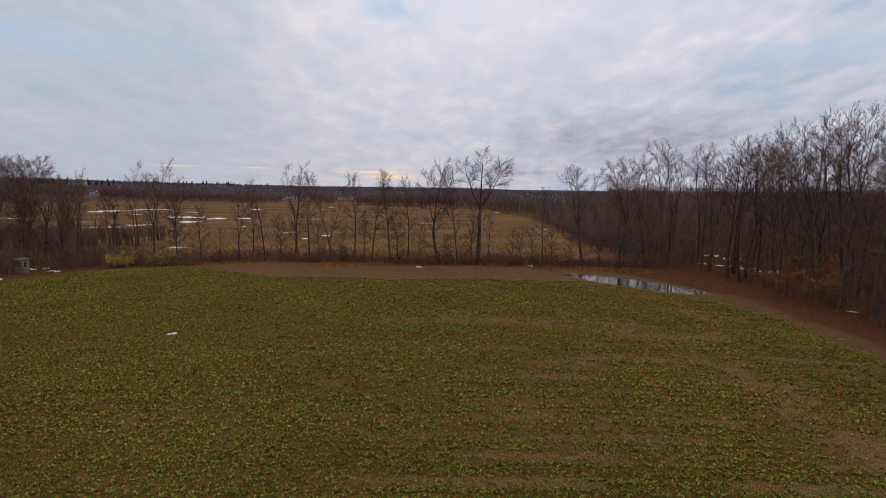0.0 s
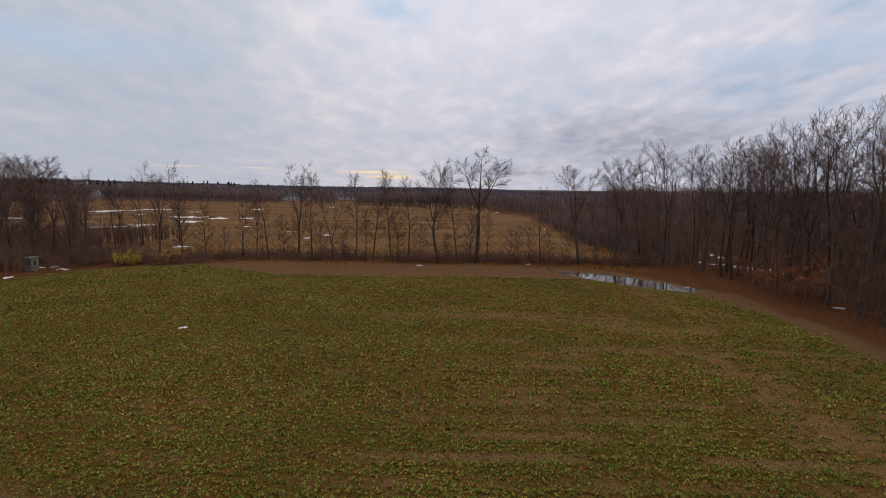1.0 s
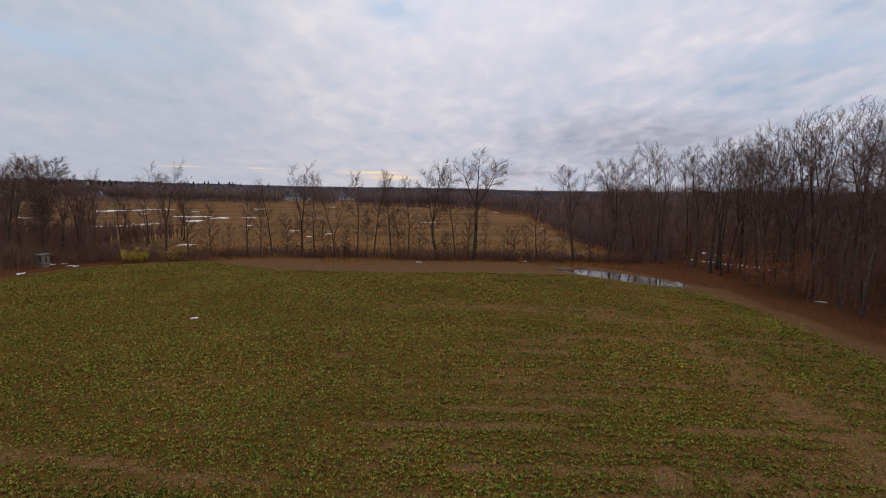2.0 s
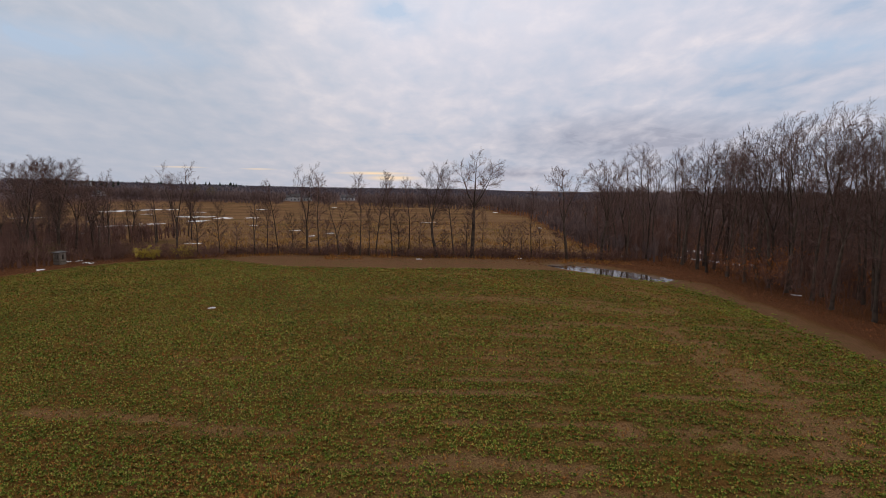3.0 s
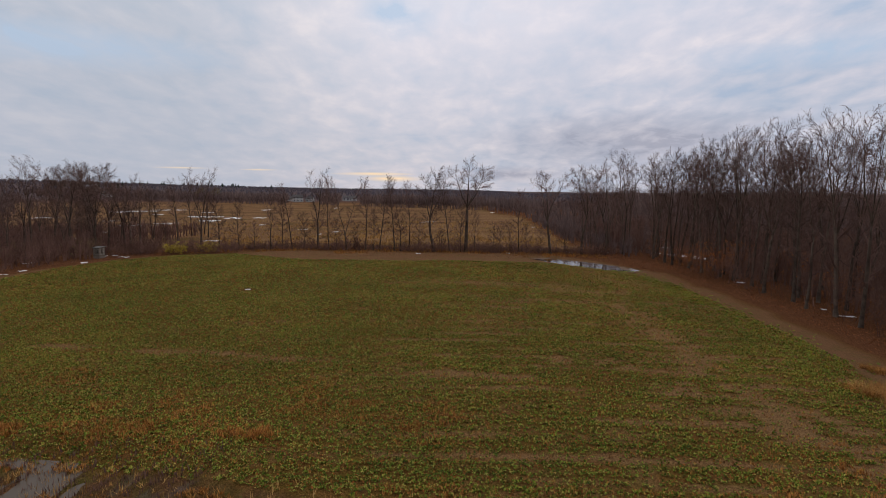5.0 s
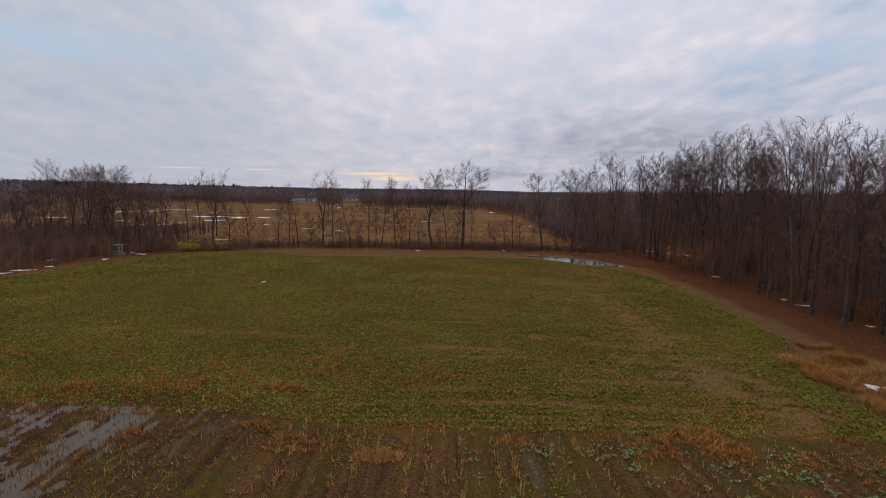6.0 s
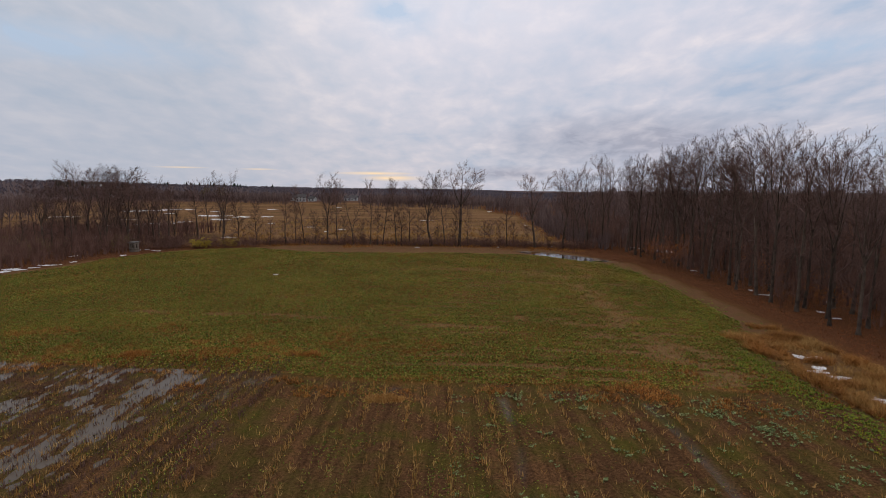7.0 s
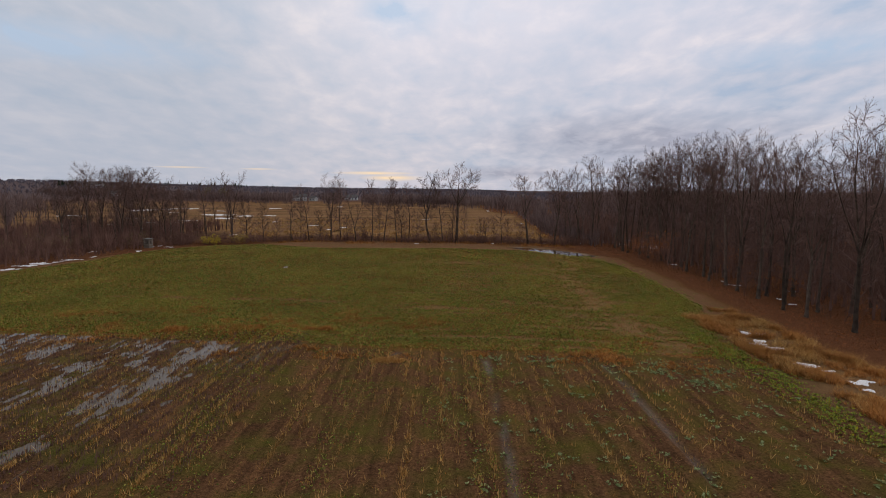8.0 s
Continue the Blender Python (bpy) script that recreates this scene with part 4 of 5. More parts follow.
VERGE_SNOW = tuple(
    (x + rs.gauss(0, 0.55), y + rs.gauss(0, 0.8), rs.uniform(0.35, 0.8), rs.uniform(0.35, 0.8))
    for x, y, k in ((30.6, 8.6, 3), (29.6, 5.2, 4), (29.3, 3.2, 4), (29.8, -1.6, 4), (30.7, -5.4, 5)) for _ in range(k))
snow_group("thin snow in dry grass beside the stubble", "snow by the field", VERGE_SNOW)


# ---- the small field shelter ----
boards = surface("weathered_boards", two_tone((0.18, 0.145, 0.11), (0.44, 0.375, 0.31), 2.6, 14, "object", 0.35), 0.85, 0.15, 0.4, 0.01)
tarred = surface("old_roofing", two_tone((0.10, 0.095, 0.09), (0.19, 0.18, 0.175), 1.5, 12), 0.85, 0.2, 0.4, 0.01)
# near-black floor colour stands in for the shade inside the shelter
inside_shade = surface("shade_painted_floor", two_tone((0.02, 0.018, 0.016), (0.035, 0.03, 0.028), 1.5, 8), 0.9, 0.1)


def field_shelter(x, y, turn):
    """A hunting shelter of upright boards, with two openings and a lean-to roof."""
    root = new("field_shelter")
    wdt, dep, hgt = 1.55, 1.25, 2.1
    boards_n = 10
    bw = wdt / boards_n
    full = bpy.data.meshes.new("board")
    bm = bmesh.new()
    box_mesh(bm, (bw - 0.012, 0.03, hgt), (0, 0, hgt / 2))
    bmesh.ops.bevel(bm, geom=bm.edges[:], offset=0.004, segments=1)
    bm.to_mesh(full)
    bm.free()
    full.materials.append(boards)

    def short(z0, z1):
        me = bpy.data.meshes.new("board")
        bm = bmesh.new()
        box_mesh(bm, (bw - 0.012, 0.03, z1 - z0), (0, 0, (z0 + z1) / 2))
        bm.to_mesh(me)
        bm.free()
        me.materials.append(boards)
        return me

    under, over = short(0, 0.95), short(1.75, hgt)

    def put(me, m):
        ob = new("board", me)
        ob.parent = root
        ob.matrix_basis = m

    for k in range(boards_n):
        px = -wdt / 2 + bw * (k + 0.5)
        hole = k in (1, 2, 3, 6, 7, 8)
        for me in ((under, over) if hole else (full,)):
            put(me, pose(px, -dep / 2, 0))
        put(full, pose(px, dep / 2, 0))
    for side in (-1, 1):
        for k in range(8):
            py = -dep / 2 + 0.03 + (dep - 0.06) * (k + 0.5) / 8
            hole = side > 0 and k in (3, 4)
            for me in ((under, over) if hole else (full,)):
                put(me, pose(side * (wdt / 2 + 0.016), py, 0, 0, 0, 90))
    bm = bmesh.new()
    box_mesh(bm, (wdt + 0.35, dep + 0.5, 0.07), (0, 0, 0))
    bmesh.ops.bevel(bm, geom=bm.edges[:], offset=0.012, segments=2)
    roof = part("roof", bm, tarred, root, "sagging dark felt roof")
    roof.matrix_basis = pose(0, 0, hgt + 0.10, 4.5, 0, 0)
    bm = bmesh.new()
    box_mesh(bm, (wdt - 0.1, dep - 0.12, 0.06), (0, 0, 0.05))
    part("floorboards", bm, inside_shade, root)
    root.matrix_basis = pose(x, y, land_at(x, y) - 0.04, 0, 0, turn)
    return tagged(root, "small weathered grey board shelter with dark window openings", "shelter")


field_shelter(-65.4, 94.0, -24)


# ---- far woods, houses and hills ----
def fan_woods(name, places, heights, material, seed, blades=22, width=0.34):
    """Far bare trees: each a thin stem with a spray of tapering twigs."""
    r = np.random.RandomState(seed)
    k = len(places)
    base = np.stack([places[:, 0], places[:, 1], land(places[:, 0], places[:, 1])], 1)
    a = r.uniform(0, 2 * np.pi, (k, blades))
    rise = r.uniform(-0.35, 1.0, (k, blades))
    flat_ = np.sqrt(1 - rise ** 2)
    hh = heights[:, None]
    wide_ = hh * r.uniform(0.24, 0.36, (k, 1)) * r.uniform(0.6, 1.0, (k, blades))
    start = (0.30 + 0.22 * rise) * hh
    top = (0.62 + 0.38 * rise * r.uniform(0.8, 1.0, (k, blades))) * hh
    rad = wide_ * flat_
    s = np.stack([0.15 * rad * np.cos(a), 0.15 * rad * np.sin(a), start], 2) + base[:, None, :]
    e = np.stack([rad * np.cos(a), rad * np.sin(a), top], 2) + base[:, None, :]
    side = np.stack([-np.sin(a + 0.8), np.cos(a + 0.8), 0 * a], 2) * width * 0.5
    v = np.stack([s - side, s + side, e], 2).reshape(-1, 3)
    f = np.arange(len(v)).reshape(-1, 3)
    t = np.array([0.12, 0, 0])
    tv = np.stack([base - t * 1.5, base + t * 1.5, base + np.stack([0 * heights, 0 * heights, heights * 0.95], 1)], 1).reshape(-1, 3)
    tf = np.arange(len(tv)).reshape(-1, 3) + len(v)
    return mesh_object(name, np.concatenate([v, tv]), np.concatenate([f, tf]), material)


R = np.random.RandomState(5)


def scatter(count, x0, x1, y0, y1):
    return np.stack([R.uniform(x0, x1, count), R.uniform(y0, y1, count)], 1)


edge_y = lambda x: np.interp(x, [-420, -306, -180, -82, 30, 60], [600, 570, 520, 480, 395, 330])
belt = scatter(1900, -430, 60, 0, 1)
belt[:, 1] = edge_y(belt[:, 0]) + belt[:, 1] ** 1.5 * 120
for hx, hy in ((-146, 590), (-136, 600), (-102, 640), (-367, 640)):
    belt = belt[(np.abs(belt[:, 0] - hx * (belt[:, 1] + 20) / (hy + 20)) > 9) | (belt[:, 1] > hy)]
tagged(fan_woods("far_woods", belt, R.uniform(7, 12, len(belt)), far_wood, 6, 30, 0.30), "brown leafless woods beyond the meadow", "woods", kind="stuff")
# hill trees carry the painted bluish haze colour
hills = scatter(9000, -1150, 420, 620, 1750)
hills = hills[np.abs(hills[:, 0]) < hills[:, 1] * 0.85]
tagged(fan_woods("far_woods", hills, R.uniform(4, 6.5, len(hills)), hazed_ridge, 7, 15, 1.1), "leafless woods on the distant low hills, tinted with bluish haze", "woods", kind="stuff")
flank = scatter(520, 0, 70, 150, 420)
flank = flank[(flank[:, 1] > 215) | (R.random_sample(len(flank)) < 0.55)]
flank[:, 0] = np.interp(flank[:, 1], [115, 140, 170, 233, 302, 345], [33, 34, 36, 40, 44, 32]) + flank[:, 0] ** 1.1
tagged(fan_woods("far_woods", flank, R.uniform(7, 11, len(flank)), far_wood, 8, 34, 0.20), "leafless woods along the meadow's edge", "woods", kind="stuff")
under = scatter(1500, 0, 1, 6, 200)
under[:, 0] = wood_border(under[:, 1]) + 5 + under[:, 0] * 46
under = under[under[:, 0] < (under[:, 1] + 58) * 0.80 + 4]
tagged(fan_woods("undergrowth", under, R.uniform(2.5, 8, len(under)) * np.where((under[:, 0] / under[:, 1] > 0.40) & (under[:, 0] / under[:, 1] < 0.57) & (under[:, 1] > 60), 0.3, 1.0), brush_mat, 14, 30, 0.07), "leafless undergrowth filling the wood between the trunks", "undergrowth", kind="stuff")
scrub = scatter(620, 0, 1, 100, 260)
scrub[:, 0] = np.interp(scrub[:, 1], [100, 115, 140, 170, 233, 302], [38, 34, 34, 36, 40, 44]) + scrub[:, 0] ** 1.3 * 30
tagged(fan_woods("scrub", scrub, R.uniform(2.0, 5.5, len(scrub)) * np.where(scrub[:, 0] / scrub[:, 1] > 0.40, 0.35, 1.0), far_wood, 15, 34, 0.09), "leafless grey scrub where meadow meets wood", "scrub", kind="stuff")
left_under = scatter(1500, -128, -66, 42, 165)
left_under = left_under[(left_under[:, 0] < left_edge(np.minimum(left_under[:, 1], 95.0)) - 5) & (left_under[:, 0] > -(left_under[:, 1] + 58) * 0.80) & ((left_under[:, 1] < 104) | (left_under[:, 0] < -72))]
tagged(fan_woods("undergrowth", left_under, R.uniform(1.8, 6, len(left_under)), brush_mat, 16, 34, 0.08), "dense leafless undergrowth beside the field", "undergrowth", kind="stuff")
deep = scatter(300, 72, 160, 22, 200)
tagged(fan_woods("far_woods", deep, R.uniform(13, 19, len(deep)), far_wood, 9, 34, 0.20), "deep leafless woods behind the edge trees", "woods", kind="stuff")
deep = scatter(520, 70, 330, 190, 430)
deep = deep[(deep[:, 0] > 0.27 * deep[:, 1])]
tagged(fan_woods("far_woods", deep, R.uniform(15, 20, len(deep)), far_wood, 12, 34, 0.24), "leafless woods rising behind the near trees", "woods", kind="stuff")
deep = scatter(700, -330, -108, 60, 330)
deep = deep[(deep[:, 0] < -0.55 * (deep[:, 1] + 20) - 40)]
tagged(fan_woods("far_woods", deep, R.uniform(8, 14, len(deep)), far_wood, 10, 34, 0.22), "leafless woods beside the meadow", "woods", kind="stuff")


def ochre_tree(x, y, height, seed):
    root = new("tree")
    r = np.random.RandomState(seed)
    tv, tf, cv, cf = tree_geometry(seed=seed, height=height, girth=0.3, clear=0.25, limbs=12, reach=0.3, angle=60, branch=4, twigs=2, tip=0.03)
    plant_mesh("trunk", tv, tf, bark, root)
    plant_mesh("crown", cv, cf, twig_mat, root)
    p = r.normal(0, 1, (420, 3))
    p = p / np.linalg.norm(p, axis=1)[:, None] * r.uniform(0.4, 1, (420, 1)) * (height * 0.36, height * 0.36, height * 0.38) + (0, 0, height * 0.6)
    v, f = leaf_cards(r, p, 0.9)
    mesh_object("foliage", v, f, olive_leaf, root, "ochre autumn leaves")
    root.matrix_basis = pose(x, y, land_at(x, y))
    return tagged(root, "distant willow with ochre autumn leaves", "tree", "distant coloured trees")


ochre_tree(-216, 560, 15, 81)
ochre_tree(-262, 640, 14, 82)
ochre_tree(-240, 575, 11, 83)


def conifers(count, x0, x1, y0, y1, label):
    p = scatter(count, x0, x1, y0, y1)
    z = land(p[:, 0], p[:, 1])
    V, Fc = [], []
    for (x, y), g in zip(p, z):
        hgt, wide = R.uniform(7, 12), R.uniform(2.4, 4.0)
        for tier in range(5):
            b0, t0 = hgt * (0.10 + 0.17 * tier), hgt * (0.36 + 0.16 * tier)
            rr = wide * (1 - 0.17 * tier)
            i = len(V)
            for s in range(7):
                a = 2 * math.pi * s / 7 + R.uniform(-0.2, 0.2)
                q = rr * R.uniform(0.75, 1.15)
                V.append((x + q * math.cos(a), y + q * math.sin(a), g + b0 + R.uniform(-0.4, 0.3)))
            V.append((x, y, g + t0))
            Fc += [(i + s, i + (s + 1) % 7, i + 7) for s in range(7)]
    return tagged(mesh_object("conifers", V, Fc, conifer_mat), label, "conifers", kind="stuff")


conifers(26, -600, -500, 880, 960, "dark green conifers on the distant hill")
conifers(34, -760, -420, 1300, 1500, "row of dark conifers on the distant ridge")

house_wall = surface("house_siding", two_tone((0.55, 0.55, 0.54), (0.68, 0.68, 0.67), 0.4, 4, "object", 0.3), 0.7, 0.3)
house_roof = surface("house_shingles", two_tone((0.09, 0.085, 0.085), (0.15, 0.14, 0.14), 0.6, 5, "object", 0.3), 0.85, 0.2)
house_glass = surface("house_window", two_tone((0.03, 0.035, 0.04), (0.06, 0.065, 0.07), 0.5, 3), 0.15, 0.5)


def house(x, y, turn, wdt, dep, hgt, label):
    root = new("house")
    bm = bmesh.new()
    v = [bm.verts.new(c) for c in ((-wdt / 2, -dep / 2, -1), (wdt / 2, -dep / 2, -1), (wdt / 2, dep / 2, -1), (-wdt / 2, dep / 2, -1),
                                   (-wdt / 2, -dep / 2, hgt), (wdt / 2, -dep / 2, hgt), (wdt / 2, dep / 2, hgt), (-wdt / 2, dep / 2, hgt),
                                   (-wdt / 2, 0, hgt + dep * 0.36), (wdt / 2, 0, hgt + dep * 0.36))]
    for f in ((0, 1, 5, 4), (1, 2, 6, 9, 5), (2, 3, 7, 6), (3, 0, 4, 8, 7)):
        bm.faces.new([v[i] for i in f])
    part("wall", bm, house_wall, root)
    bm = bmesh.new()
    for side in (-1, 1):
        slope = math.atan2(dep * 0.36, dep / 2)
        ln = math.hypot(dep * 0.36, dep / 2) + 0.5
        mid = Vector((0, side * (dep / 4 + 0.15), hgt + dep * 0.18 + 0.02))
        box_mesh(bm, (wdt + 0.8, ln, 0.25), mid, Matrix.Rotation(-side * slope, 4, "X"))
    part("roof", bm, house_roof, root)
    for k in range(max(2, int(wdt // 3))):
        for level in range(1 if hgt < 4 else 2):
            bm = bmesh.new()
            px = -wdt / 2 + wdt * (k + 0.5) / max(2, int(wdt // 3))
            box_mesh(bm, (1.1, 0.12, 1.3), (px, -dep / 2 - 0.02, 1.5 + 2.7 * level))
            part("window", bm, house_glass, root)
    root.matrix_basis = pose(x, y, land_at(x, y), 0, 0, turn)
    return tagged(root, label, "house", "distant houses")


house(-146, 590, 12, 10, 7, 4.6, "distant two-storey white farmhouse with dark roof")
house(-136, 600, -20, 7, 6, 3.0, "distant low white outbuilding with dark roof")
house(-160, 615, 30, 8, 6, 3.0, "distant pale shed with dark roof")
house(-102, 640, 0, 14, 7, 3.0, "distant long low house among trees")
house(-540, 905, 10, 22, 10, 5, "distant large pale building on the hill")
house(-367, 640, -15, 11, 7, 3.6, "distant white house among leafless trees")
house(-412, 660, 20, 14, 7, 3.2, "distant pale house among leafless trees")


# ---- the crop and the stubble ----
def thin_out(x, y, keep, r):
    ok = r.random_sample(len(x)) < keep
    return x[ok], y[ok]


def rosettes(x, y, r, leaves, size, spread):
    """Flat-lying leafy plants: pointed leaves that rise from the middle and droop."""
    k = len(x)
    z = land(x, y)
    yaw = r.uniform(0, 2 * np.pi, (k, leaves))
    big_ = r.uniform(0.65, 1.25, (k, 1)) * r.uniform(0.7, 1.2, (k, leaves))
    reach = spread * big_
    up_ = r.uniform(0.15, 0.85, (k, leaves)) * size
    c, s = np.cos(yaw), np.sin(yaw)
    base = np.stack([x[:, None] + 0.12 * reach * c, y[:, None] + 0.12 * reach * s, z[:, None] + 0.02 + 0 * c], 2)
    mid = np.stack([x[:, None] + 0.6 * reach * c, y[:, None] + 0.6 * reach * s, z[:, None] + 0.03 + up_], 2)
    tip = np.stack([x[:, None] + reach * c, y[:, None] + reach * s, z[:, None] + 0.02 + up_ * r.uniform(0.4, 1.2, (k, leaves))], 2)
    wide = 0.32 * reach
    tilt = r.normal(0, 0.35, (k, leaves)) * wide
    left = mid + np.stack([-s * wide, c * wide, tilt], 2)
    right = mid - np.stack([-s * wide, c * wide, tilt], 2)
    v = np.stack([base, left, tip, right], 2).reshape(-1, 3)
    return v, np.arange(len(v)).reshape(-1, 4)


def crop():
    r = np.random.RandomState(91)
    V, Fc, at = [], [], 0
    for y0, y1, per, leaves, size, spread in ((-3.0, 28, 46.0, 4, 0.11, 0.114), (28, 54, 24.0, 3, 0.13, 0.155), (54, 104, 11.5, 3, 0.16, 0.205)):
        n0 = int((y1 - y0) * 108 * per)
        x, y = r.uniform(-74, 34, n0), r.uniform(y0, y1, n0)
        rowed = 0.18 + 0.30 * smooth(x, -12, 10)
        y = np.where(r.random_sample(n0) < rowed, np.round(y / ROW) * ROW + r.normal(0, 0.14, n0), y)
        see = (x > -(y + 48) * 0.755 - 2) & (x < (y + 48) * 0.755 + 2)
        x, y = x[see], y[see]
        edge = crop_start(x) + 1.2 * (fbm(x, y, 3, 47) - 0.5)
        keep = in_field(x, y) * smooth(y, edge - 0.2, edge + 0.4) * (1 - 0.84 * bareness(x, y)) * (0.6 + 0.4 * smooth(fbm(x, y, 5, 48), 0.25, 0.55))
        keep = keep * (np.hypot(x + 21.8, y - 48.0) > 1.0)
        keep = keep * (1 - 0.7 * wet_corner(x, y) * smooth(fbm(x, y, 3, 49), 0.35, 0.6))
        x, y = thin_out(x, y, keep, r)
        v, f = rosettes(x, y, r, leaves, size, spread)
        V.append(v)
        Fc.append(f + at)
        at += len(v)
    return tagged(mesh_object("cover_crop", np.concatenate(V), np.concatenate(Fc), crop_leaf), "low green leafy cover crop in drilled rows", "crop", kind="stuff")


def patches_of(name, places, count, radius, material, label, leaves, size, spread, seed):
    r = np.random.RandomState(seed)
    px, py = [], []
    for (x, y, rx, ry) in places:
        k = int(count * rx * ry / (radius * radius))
        px.append(r.normal(x, rx * 0.5, k))
        py.append(r.normal(y, ry * 0.5, k))
    v, f = rosettes(np.concatenate(px), np.concatenate(py), r, leaves, size, spread)
    return tagged(mesh_object(name, v, f, material), label, "plants", kind="stuff")


def blades(x, y, r, per, tall, lean, width, z=None):
    """Grass or straw: each place gets a few thin tapering blades."""
    k = len(x)
    z = land(x, y) if z is None else z
    yaw = r.uniform(0, 2 * np.pi, (k, per))
    tall = np.broadcast_to(np.asarray(tall, float), (k,))[:, None]
    hgt = tall * r.uniform(0.5, 1.2, (k, per))
    out = lean * hgt * r.uniform(0.1, 1.0, (k, per))
    jx, jy = r.normal(0, 0.22, (k, per)) * tall, r.normal(0, 0.22, (k, per)) * tall
    bx, by = x[:, None] + jx, y[:, None] + jy
    side = width * 0.5
    c, s = np.cos(yaw), np.sin(yaw)
    lo = z[:, None] - 0.02 + 0 * c
    a = np.stack([bx - s * side, by + c * side, lo], 2)
    b = np.stack([bx + s * side, by - c * side, lo], 2)
    t = np.stack([bx + c * out, by + s * out, lo + hgt], 2)
    v = np.stack([a, b, t], 2).reshape(-1, 3)
    return v, np.arange(len(v)).reshape(-1, 3)


def stubble():
    """Rows of broken maize stalks with hanging shreds of leaf."""
    r = np.random.RandomState(95)
    rows = np.arange(-46, 26, ROW)
    x, y = [], []
    for rx in rows:
        k = int(28 * r.choice([3.0, 5.0, 9.0, 15.0]))
        x.append(rx + r.normal(0, 0.05, k))
        y.append(r.uniform(-27, float(crop_start(rx)) + 0.4, k))
    x, y = np.concatenate(x), np.concatenate(y)
    keep = 0.25 + 0.75 * smooth(fbm(x * 2.2, y * 0.35, 2.6, 51), 0.42, 0.60)
    keep = keep * np.where(x > 3, 0.5, 1.0)
    x, y = thin_out(x, y, keep, r)
    v1, f1 = blades(x, y, r, 1, 0.40, 0.30, 0.035)
    pick = r.random_sample(len(x)) < 0.6
    v2, f2 = blades(x[pick], y[pick], r, 4, 0.26, 1.5, 0.035)
    return tagged(mesh_object("maize_stubble", np.concatenate([v1, v2]), np.concatenate([f1, f2 + len(v1)]), straw), "broken straw-coloured maize stalks standing in rows", "stubble", kind="stuff")


def dark_stalks():
    r = np.random.RandomState(96)
    k = 9000
    x = np.round(r.uniform(-40, -8, k) / ROW) * ROW + r.normal(0, 0.09, k)
    y = r.uniform(-22, 4, k)
    v, f = blades(x, y, r, 2, 0.26, 0.5, 0.05)
    return tagged(mesh_object("drowned_stubble", v, f, brush_mat), "dark rotting stalks standing in shallow water", "stubble", kind="stuff")


def grass(name, material, label, boxes, seed, per, tall, lean, width, tuft=True, even=False):
    r = np.random.RandomState(seed)
    x, y = [], []
    for (x0, x1, y0, y1, k) in boxes:
        if tuft:
            x.append(r.normal((x0 + x1) / 2, (x1 - x0) / 4, k))
            y.append(r.normal((y0 + y1) / 2, (y1 - y0) / 4, k))
        else:
            x.append(r.uniform(x0, x1, k))
            y.append(r.uniform(y0, y1, k))
    x, y = np.concatenate(x), np.concatenate(y)
    keep = np.ones(len(x)) if even else smooth(fbm(x, y, 1.9, seed, 3), 0.42, 0.56)
    for sx, sy, srx, sry in VERGE_SNOW:
        keep = keep * (np.hypot((x - sx) / (srx + 0.25), (y - sy) / (sry + 0.5)) > 1)
    x, y = thin_out(x, y, keep, r)
    v, f = blades(x, y, r, per, tall * (0.45 + 1.0 * smooth(fbm(x, y, 1.7, seed + 3, 2), 0.3, 0.7)), lean, width)
    return tagged(mesh_object(name, v, f, material), label, "grass", kind="stuff")


crop()
stubble()
dark_stalks()
grass("dry_grass", rust_grass, "tawny dead grass along the stubble's verge", ((26.6, 34.5, -14, 15, 6200), (29.5, 34, 10, 20, 1100)), 101, 13, 0.46, 1.9, 0.026, False)
grass("dry_grass", straw, "golden dead grass beside the snow scraps", ((27, 34.5, -14, 15, 2600),), 107, 12, 0.46, 1.9, 0.026, False)
grass("dead_weeds", rust_grass, "rust-brown dead weeds where crop meets stubble", ((-16, 26, -4.4, -0.6, 3800), (-44, -8, 1.5, 6.5, 2200), (-28, 4, 3, 9, 3000), (-36, -5, 7, 16, 4600), (14, 27, -6, 5, 1600)), 102, 6, 0.17, 1.3, 0.05, False)
grass("dry_grass", straw, "pale dry grass tuft in the stubble", ((-2.1, 0.1, -5.3, -4.3, 330),), 103, 9, 0.42, 1.0, 0.035, even=True)
grass("rust_patch", rust_grass, "patch of rust-coloured dead weeds in the crop", ((-1.4, 0.8, 4.6, 6.2, 260), (-15, -12.5, 4.4, 5.8, 180), (-22, -19, 4.4, 6, 180), (-4, -2, 8, 9, 110), (-9, -6.5, 3.6, 4.8, 120)), 104, 8, 0.28, 1.0, 0.05, even=True)
grass("dry_grass", straw, "tawny dead meadow grass behind the hedge", ((-60, -15, 113, 150, 2900), (-15, 33, 104, 145, 2900), (-110, 40, 150, 240, 4000)), 105, 4, 0.7, 0.5, 0.10, False)
grass("dead_weeds", rust_grass, "brown weeds and litter along the hedge foot", ((-52, -20, 100, 112, 1800), (-20, 33, 92, 104, 2200)), 106, 5, 0.45, 0.8, 0.06, False)
r_band = tuple((float(right_edge(np.array([yy]))[0]) - 2.2, yy, 3.0, 1.8) for yy in np.arange(16, 74, 1.7))
patches_of("verge_plants", r_band, 10, 1.6, lime_leaf, "yellow-green leafy plants along the track", 5, 0.14, 0.20, 111)
patches_of("verge_plants", tuple((24.9 + 0.5 * math.sin(yy), yy, 1.5, 1.6) for yy in np.arange(-20, 8, 1.2)), 44, 1.3, lime_leaf, "band of green leafy plants beside the stubble", 5, 0.13, 0.13, 112)
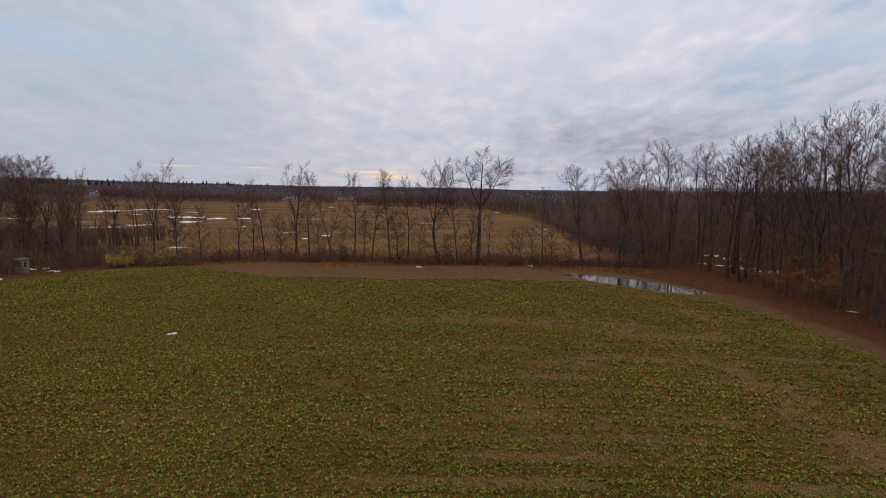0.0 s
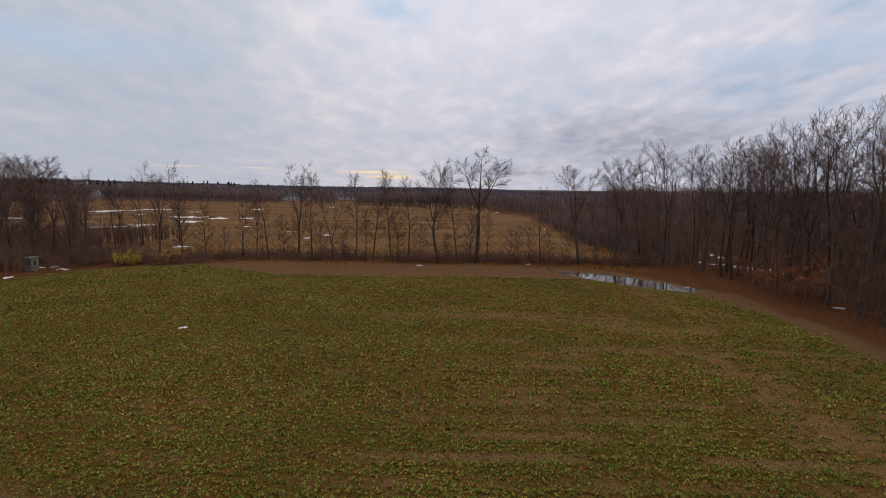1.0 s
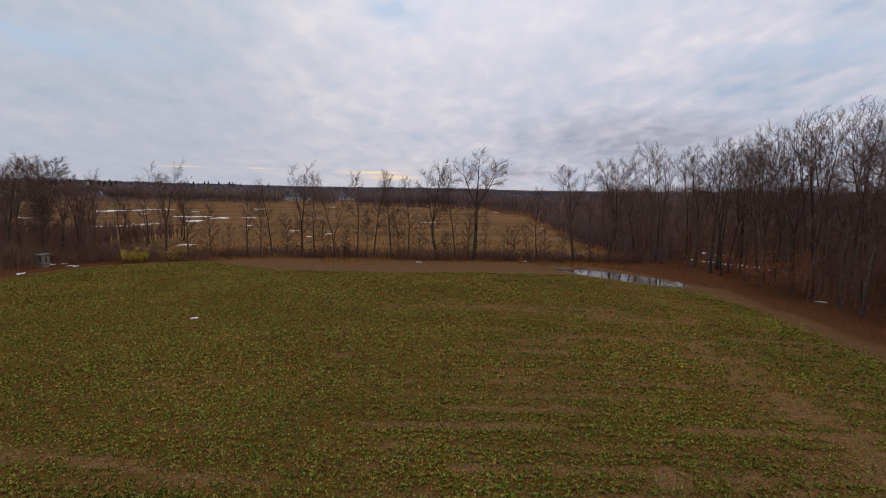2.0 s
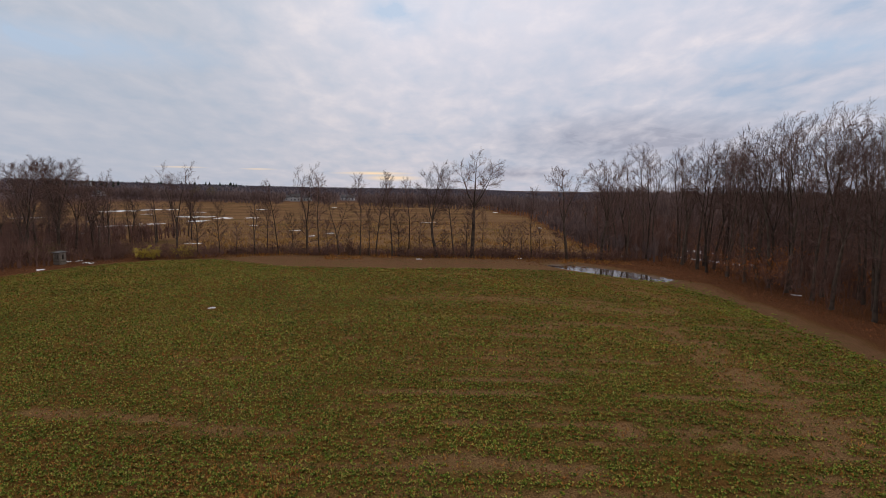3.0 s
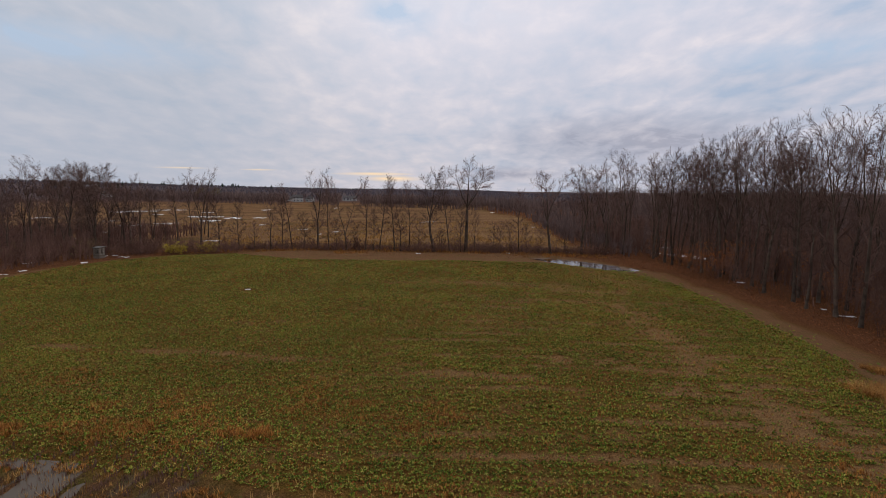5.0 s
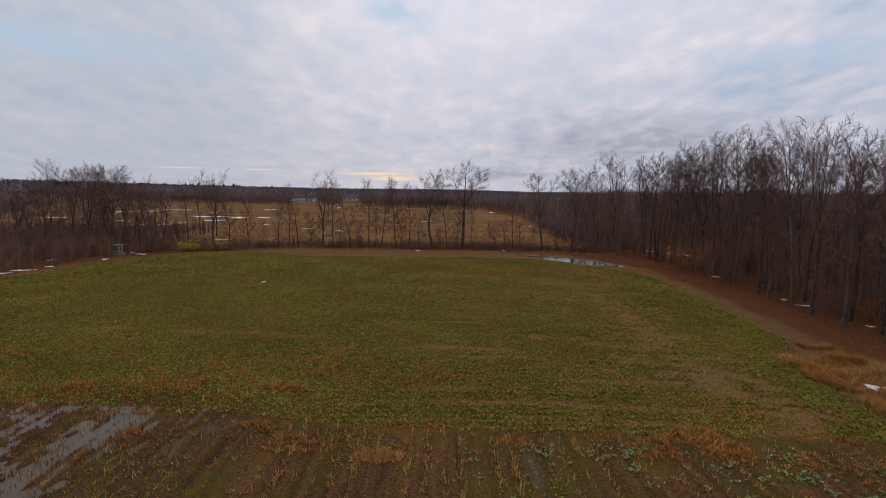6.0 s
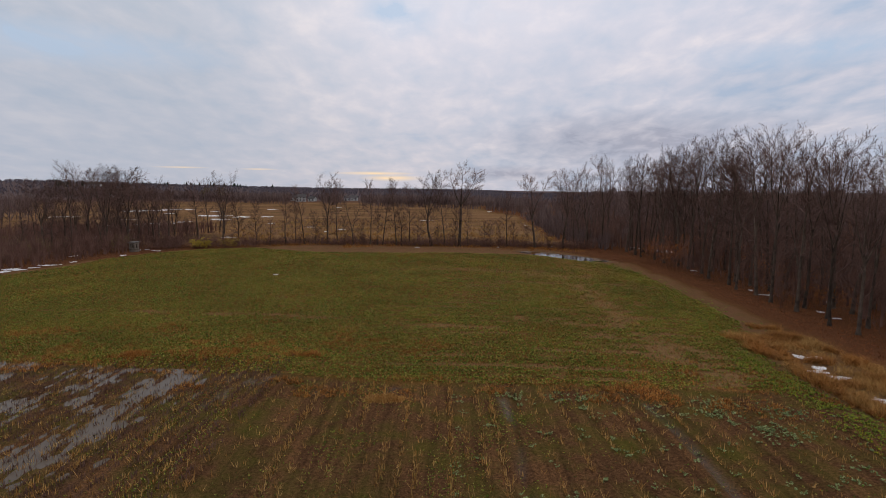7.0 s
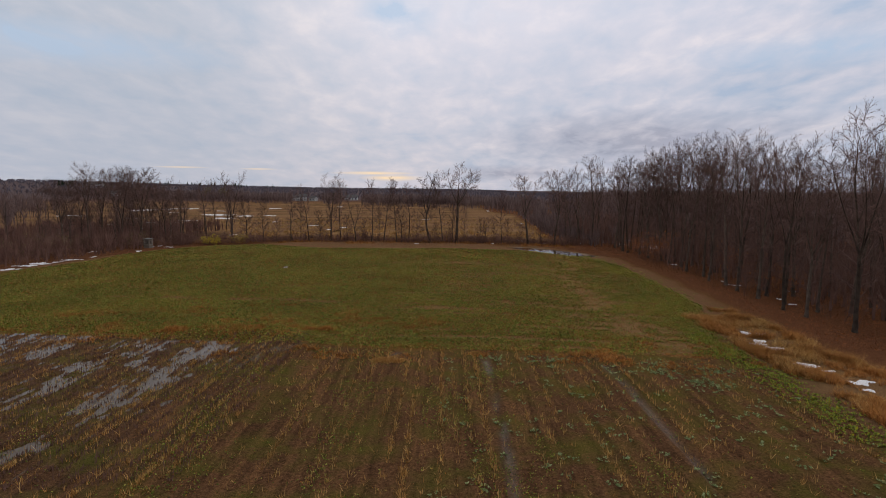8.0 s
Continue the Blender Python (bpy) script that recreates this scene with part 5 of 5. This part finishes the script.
patches_of("volunteer_plants", ((10.3, -3.6, 1.5, 0.7), (8.6, -4.6, 0.7, 0.5), (6.4, -4.6, 0.8, 0.9), (17, -5.5, 1.6, 1.2), (19.5, -8.0, 1.8, 1.4), (21.5, -5.0, 1.5, 1.0), (18.0, -3.6, 1.6, 0.8)), 34, 1.0, pale_leaf, "pale blue-green leafy plants scattered in the stubble", 5, 0.12, 0.13, 113)
rr = np.random.RandomState(114)
patches_of("volunteer_plants", tuple((float(a), float(b), 0.3, 0.3) for a, b in zip(rr.uniform(2.5, 25, 150), rr.uniform(-24, -3.5, 150))), 4.2, 0.3, pale_leaf, "single pale green plants dotted over the stubble", 5, 0.10, 0.12, 115)

def litter():
    """Fallen leaves over the track and the wood's edge."""
    r = np.random.RandomState(121)
    k = 44000
    x, y = np.concatenate([r.uniform(34, 62, k), r.uniform(-64, 36, k // 2)]), np.concatenate([r.uniform(5, 112, k), r.uniform(80, 112, k // 2)])
    wood_side = np.interp(y, [-30, 0, 10, 29, 50, 75, 92, 104], [36, 35.8, 36.2, 38.7, 39.9, 39.5, 37, 30])
    keep = np.maximum(smooth(x, wood_side - 2.5, wood_side + 1), 0.55 * smooth(y - far_edge(x), 3, 9) * (x < 36)) * (corner_pool(x, y) > 1.2)
    x, y = thin_out(x, y, keep, r)
    v, f = leaf_cards(r, np.stack([x, y, land(x, y) + 0.03], 1), 0.15)
    return tagged(mesh_object("leaf_litter", v, f, rust_leaf), "fallen rust-brown leaves strewn along the wood's edge", "leaves", kind="stuff")


litter()


def sprouts():
    """Short dead stems and seedlings in the thin places of the crop."""
    r = np.random.RandomState(122)
    k = 60000
    x, y = r.uniform(-66, 33, k), r.uniform(-2, 92, k) 
    see = (x > -(y + 48) * 0.755 - 2) & (x < (y + 48) * 0.755 + 2)
    x, y = x[see], y[see]
    x, y = thin_out(x, y, in_field(x, y) * smooth(y - crop_start(x), 0, 0.6) * (0.25 + 0.5 * bareness(x, y)), r)
    v, f = blades(x, y, r, 2, 0.16, 1.3, 0.07)
    return tagged(mesh_object("dead_weeds", v, f, rust_grass), "brown dead stems among the crop", "weeds", kind="stuff")


sprouts()


def row_weeds():
    """Low green seedlings in the stubble."""
    r = np.random.RandomState(123)
    k = 26000
    x, y = r.uniform(-22, 24, k), r.uniform(-25, -1.5, k)
    x, y = thin_out(x, y, 0.08 + 0.92 * smooth(fbm(x, y / 3, 2.4, 57, 3), 0.52, 0.68), r)
    v, f = rosettes(x, y, r, 2, 0.07, 0.09)
    return tagged(mesh_object("seedlings", v, f, crop_leaf), "low green seedlings between the stubble rows", "weeds", kind="stuff")


row_weeds()
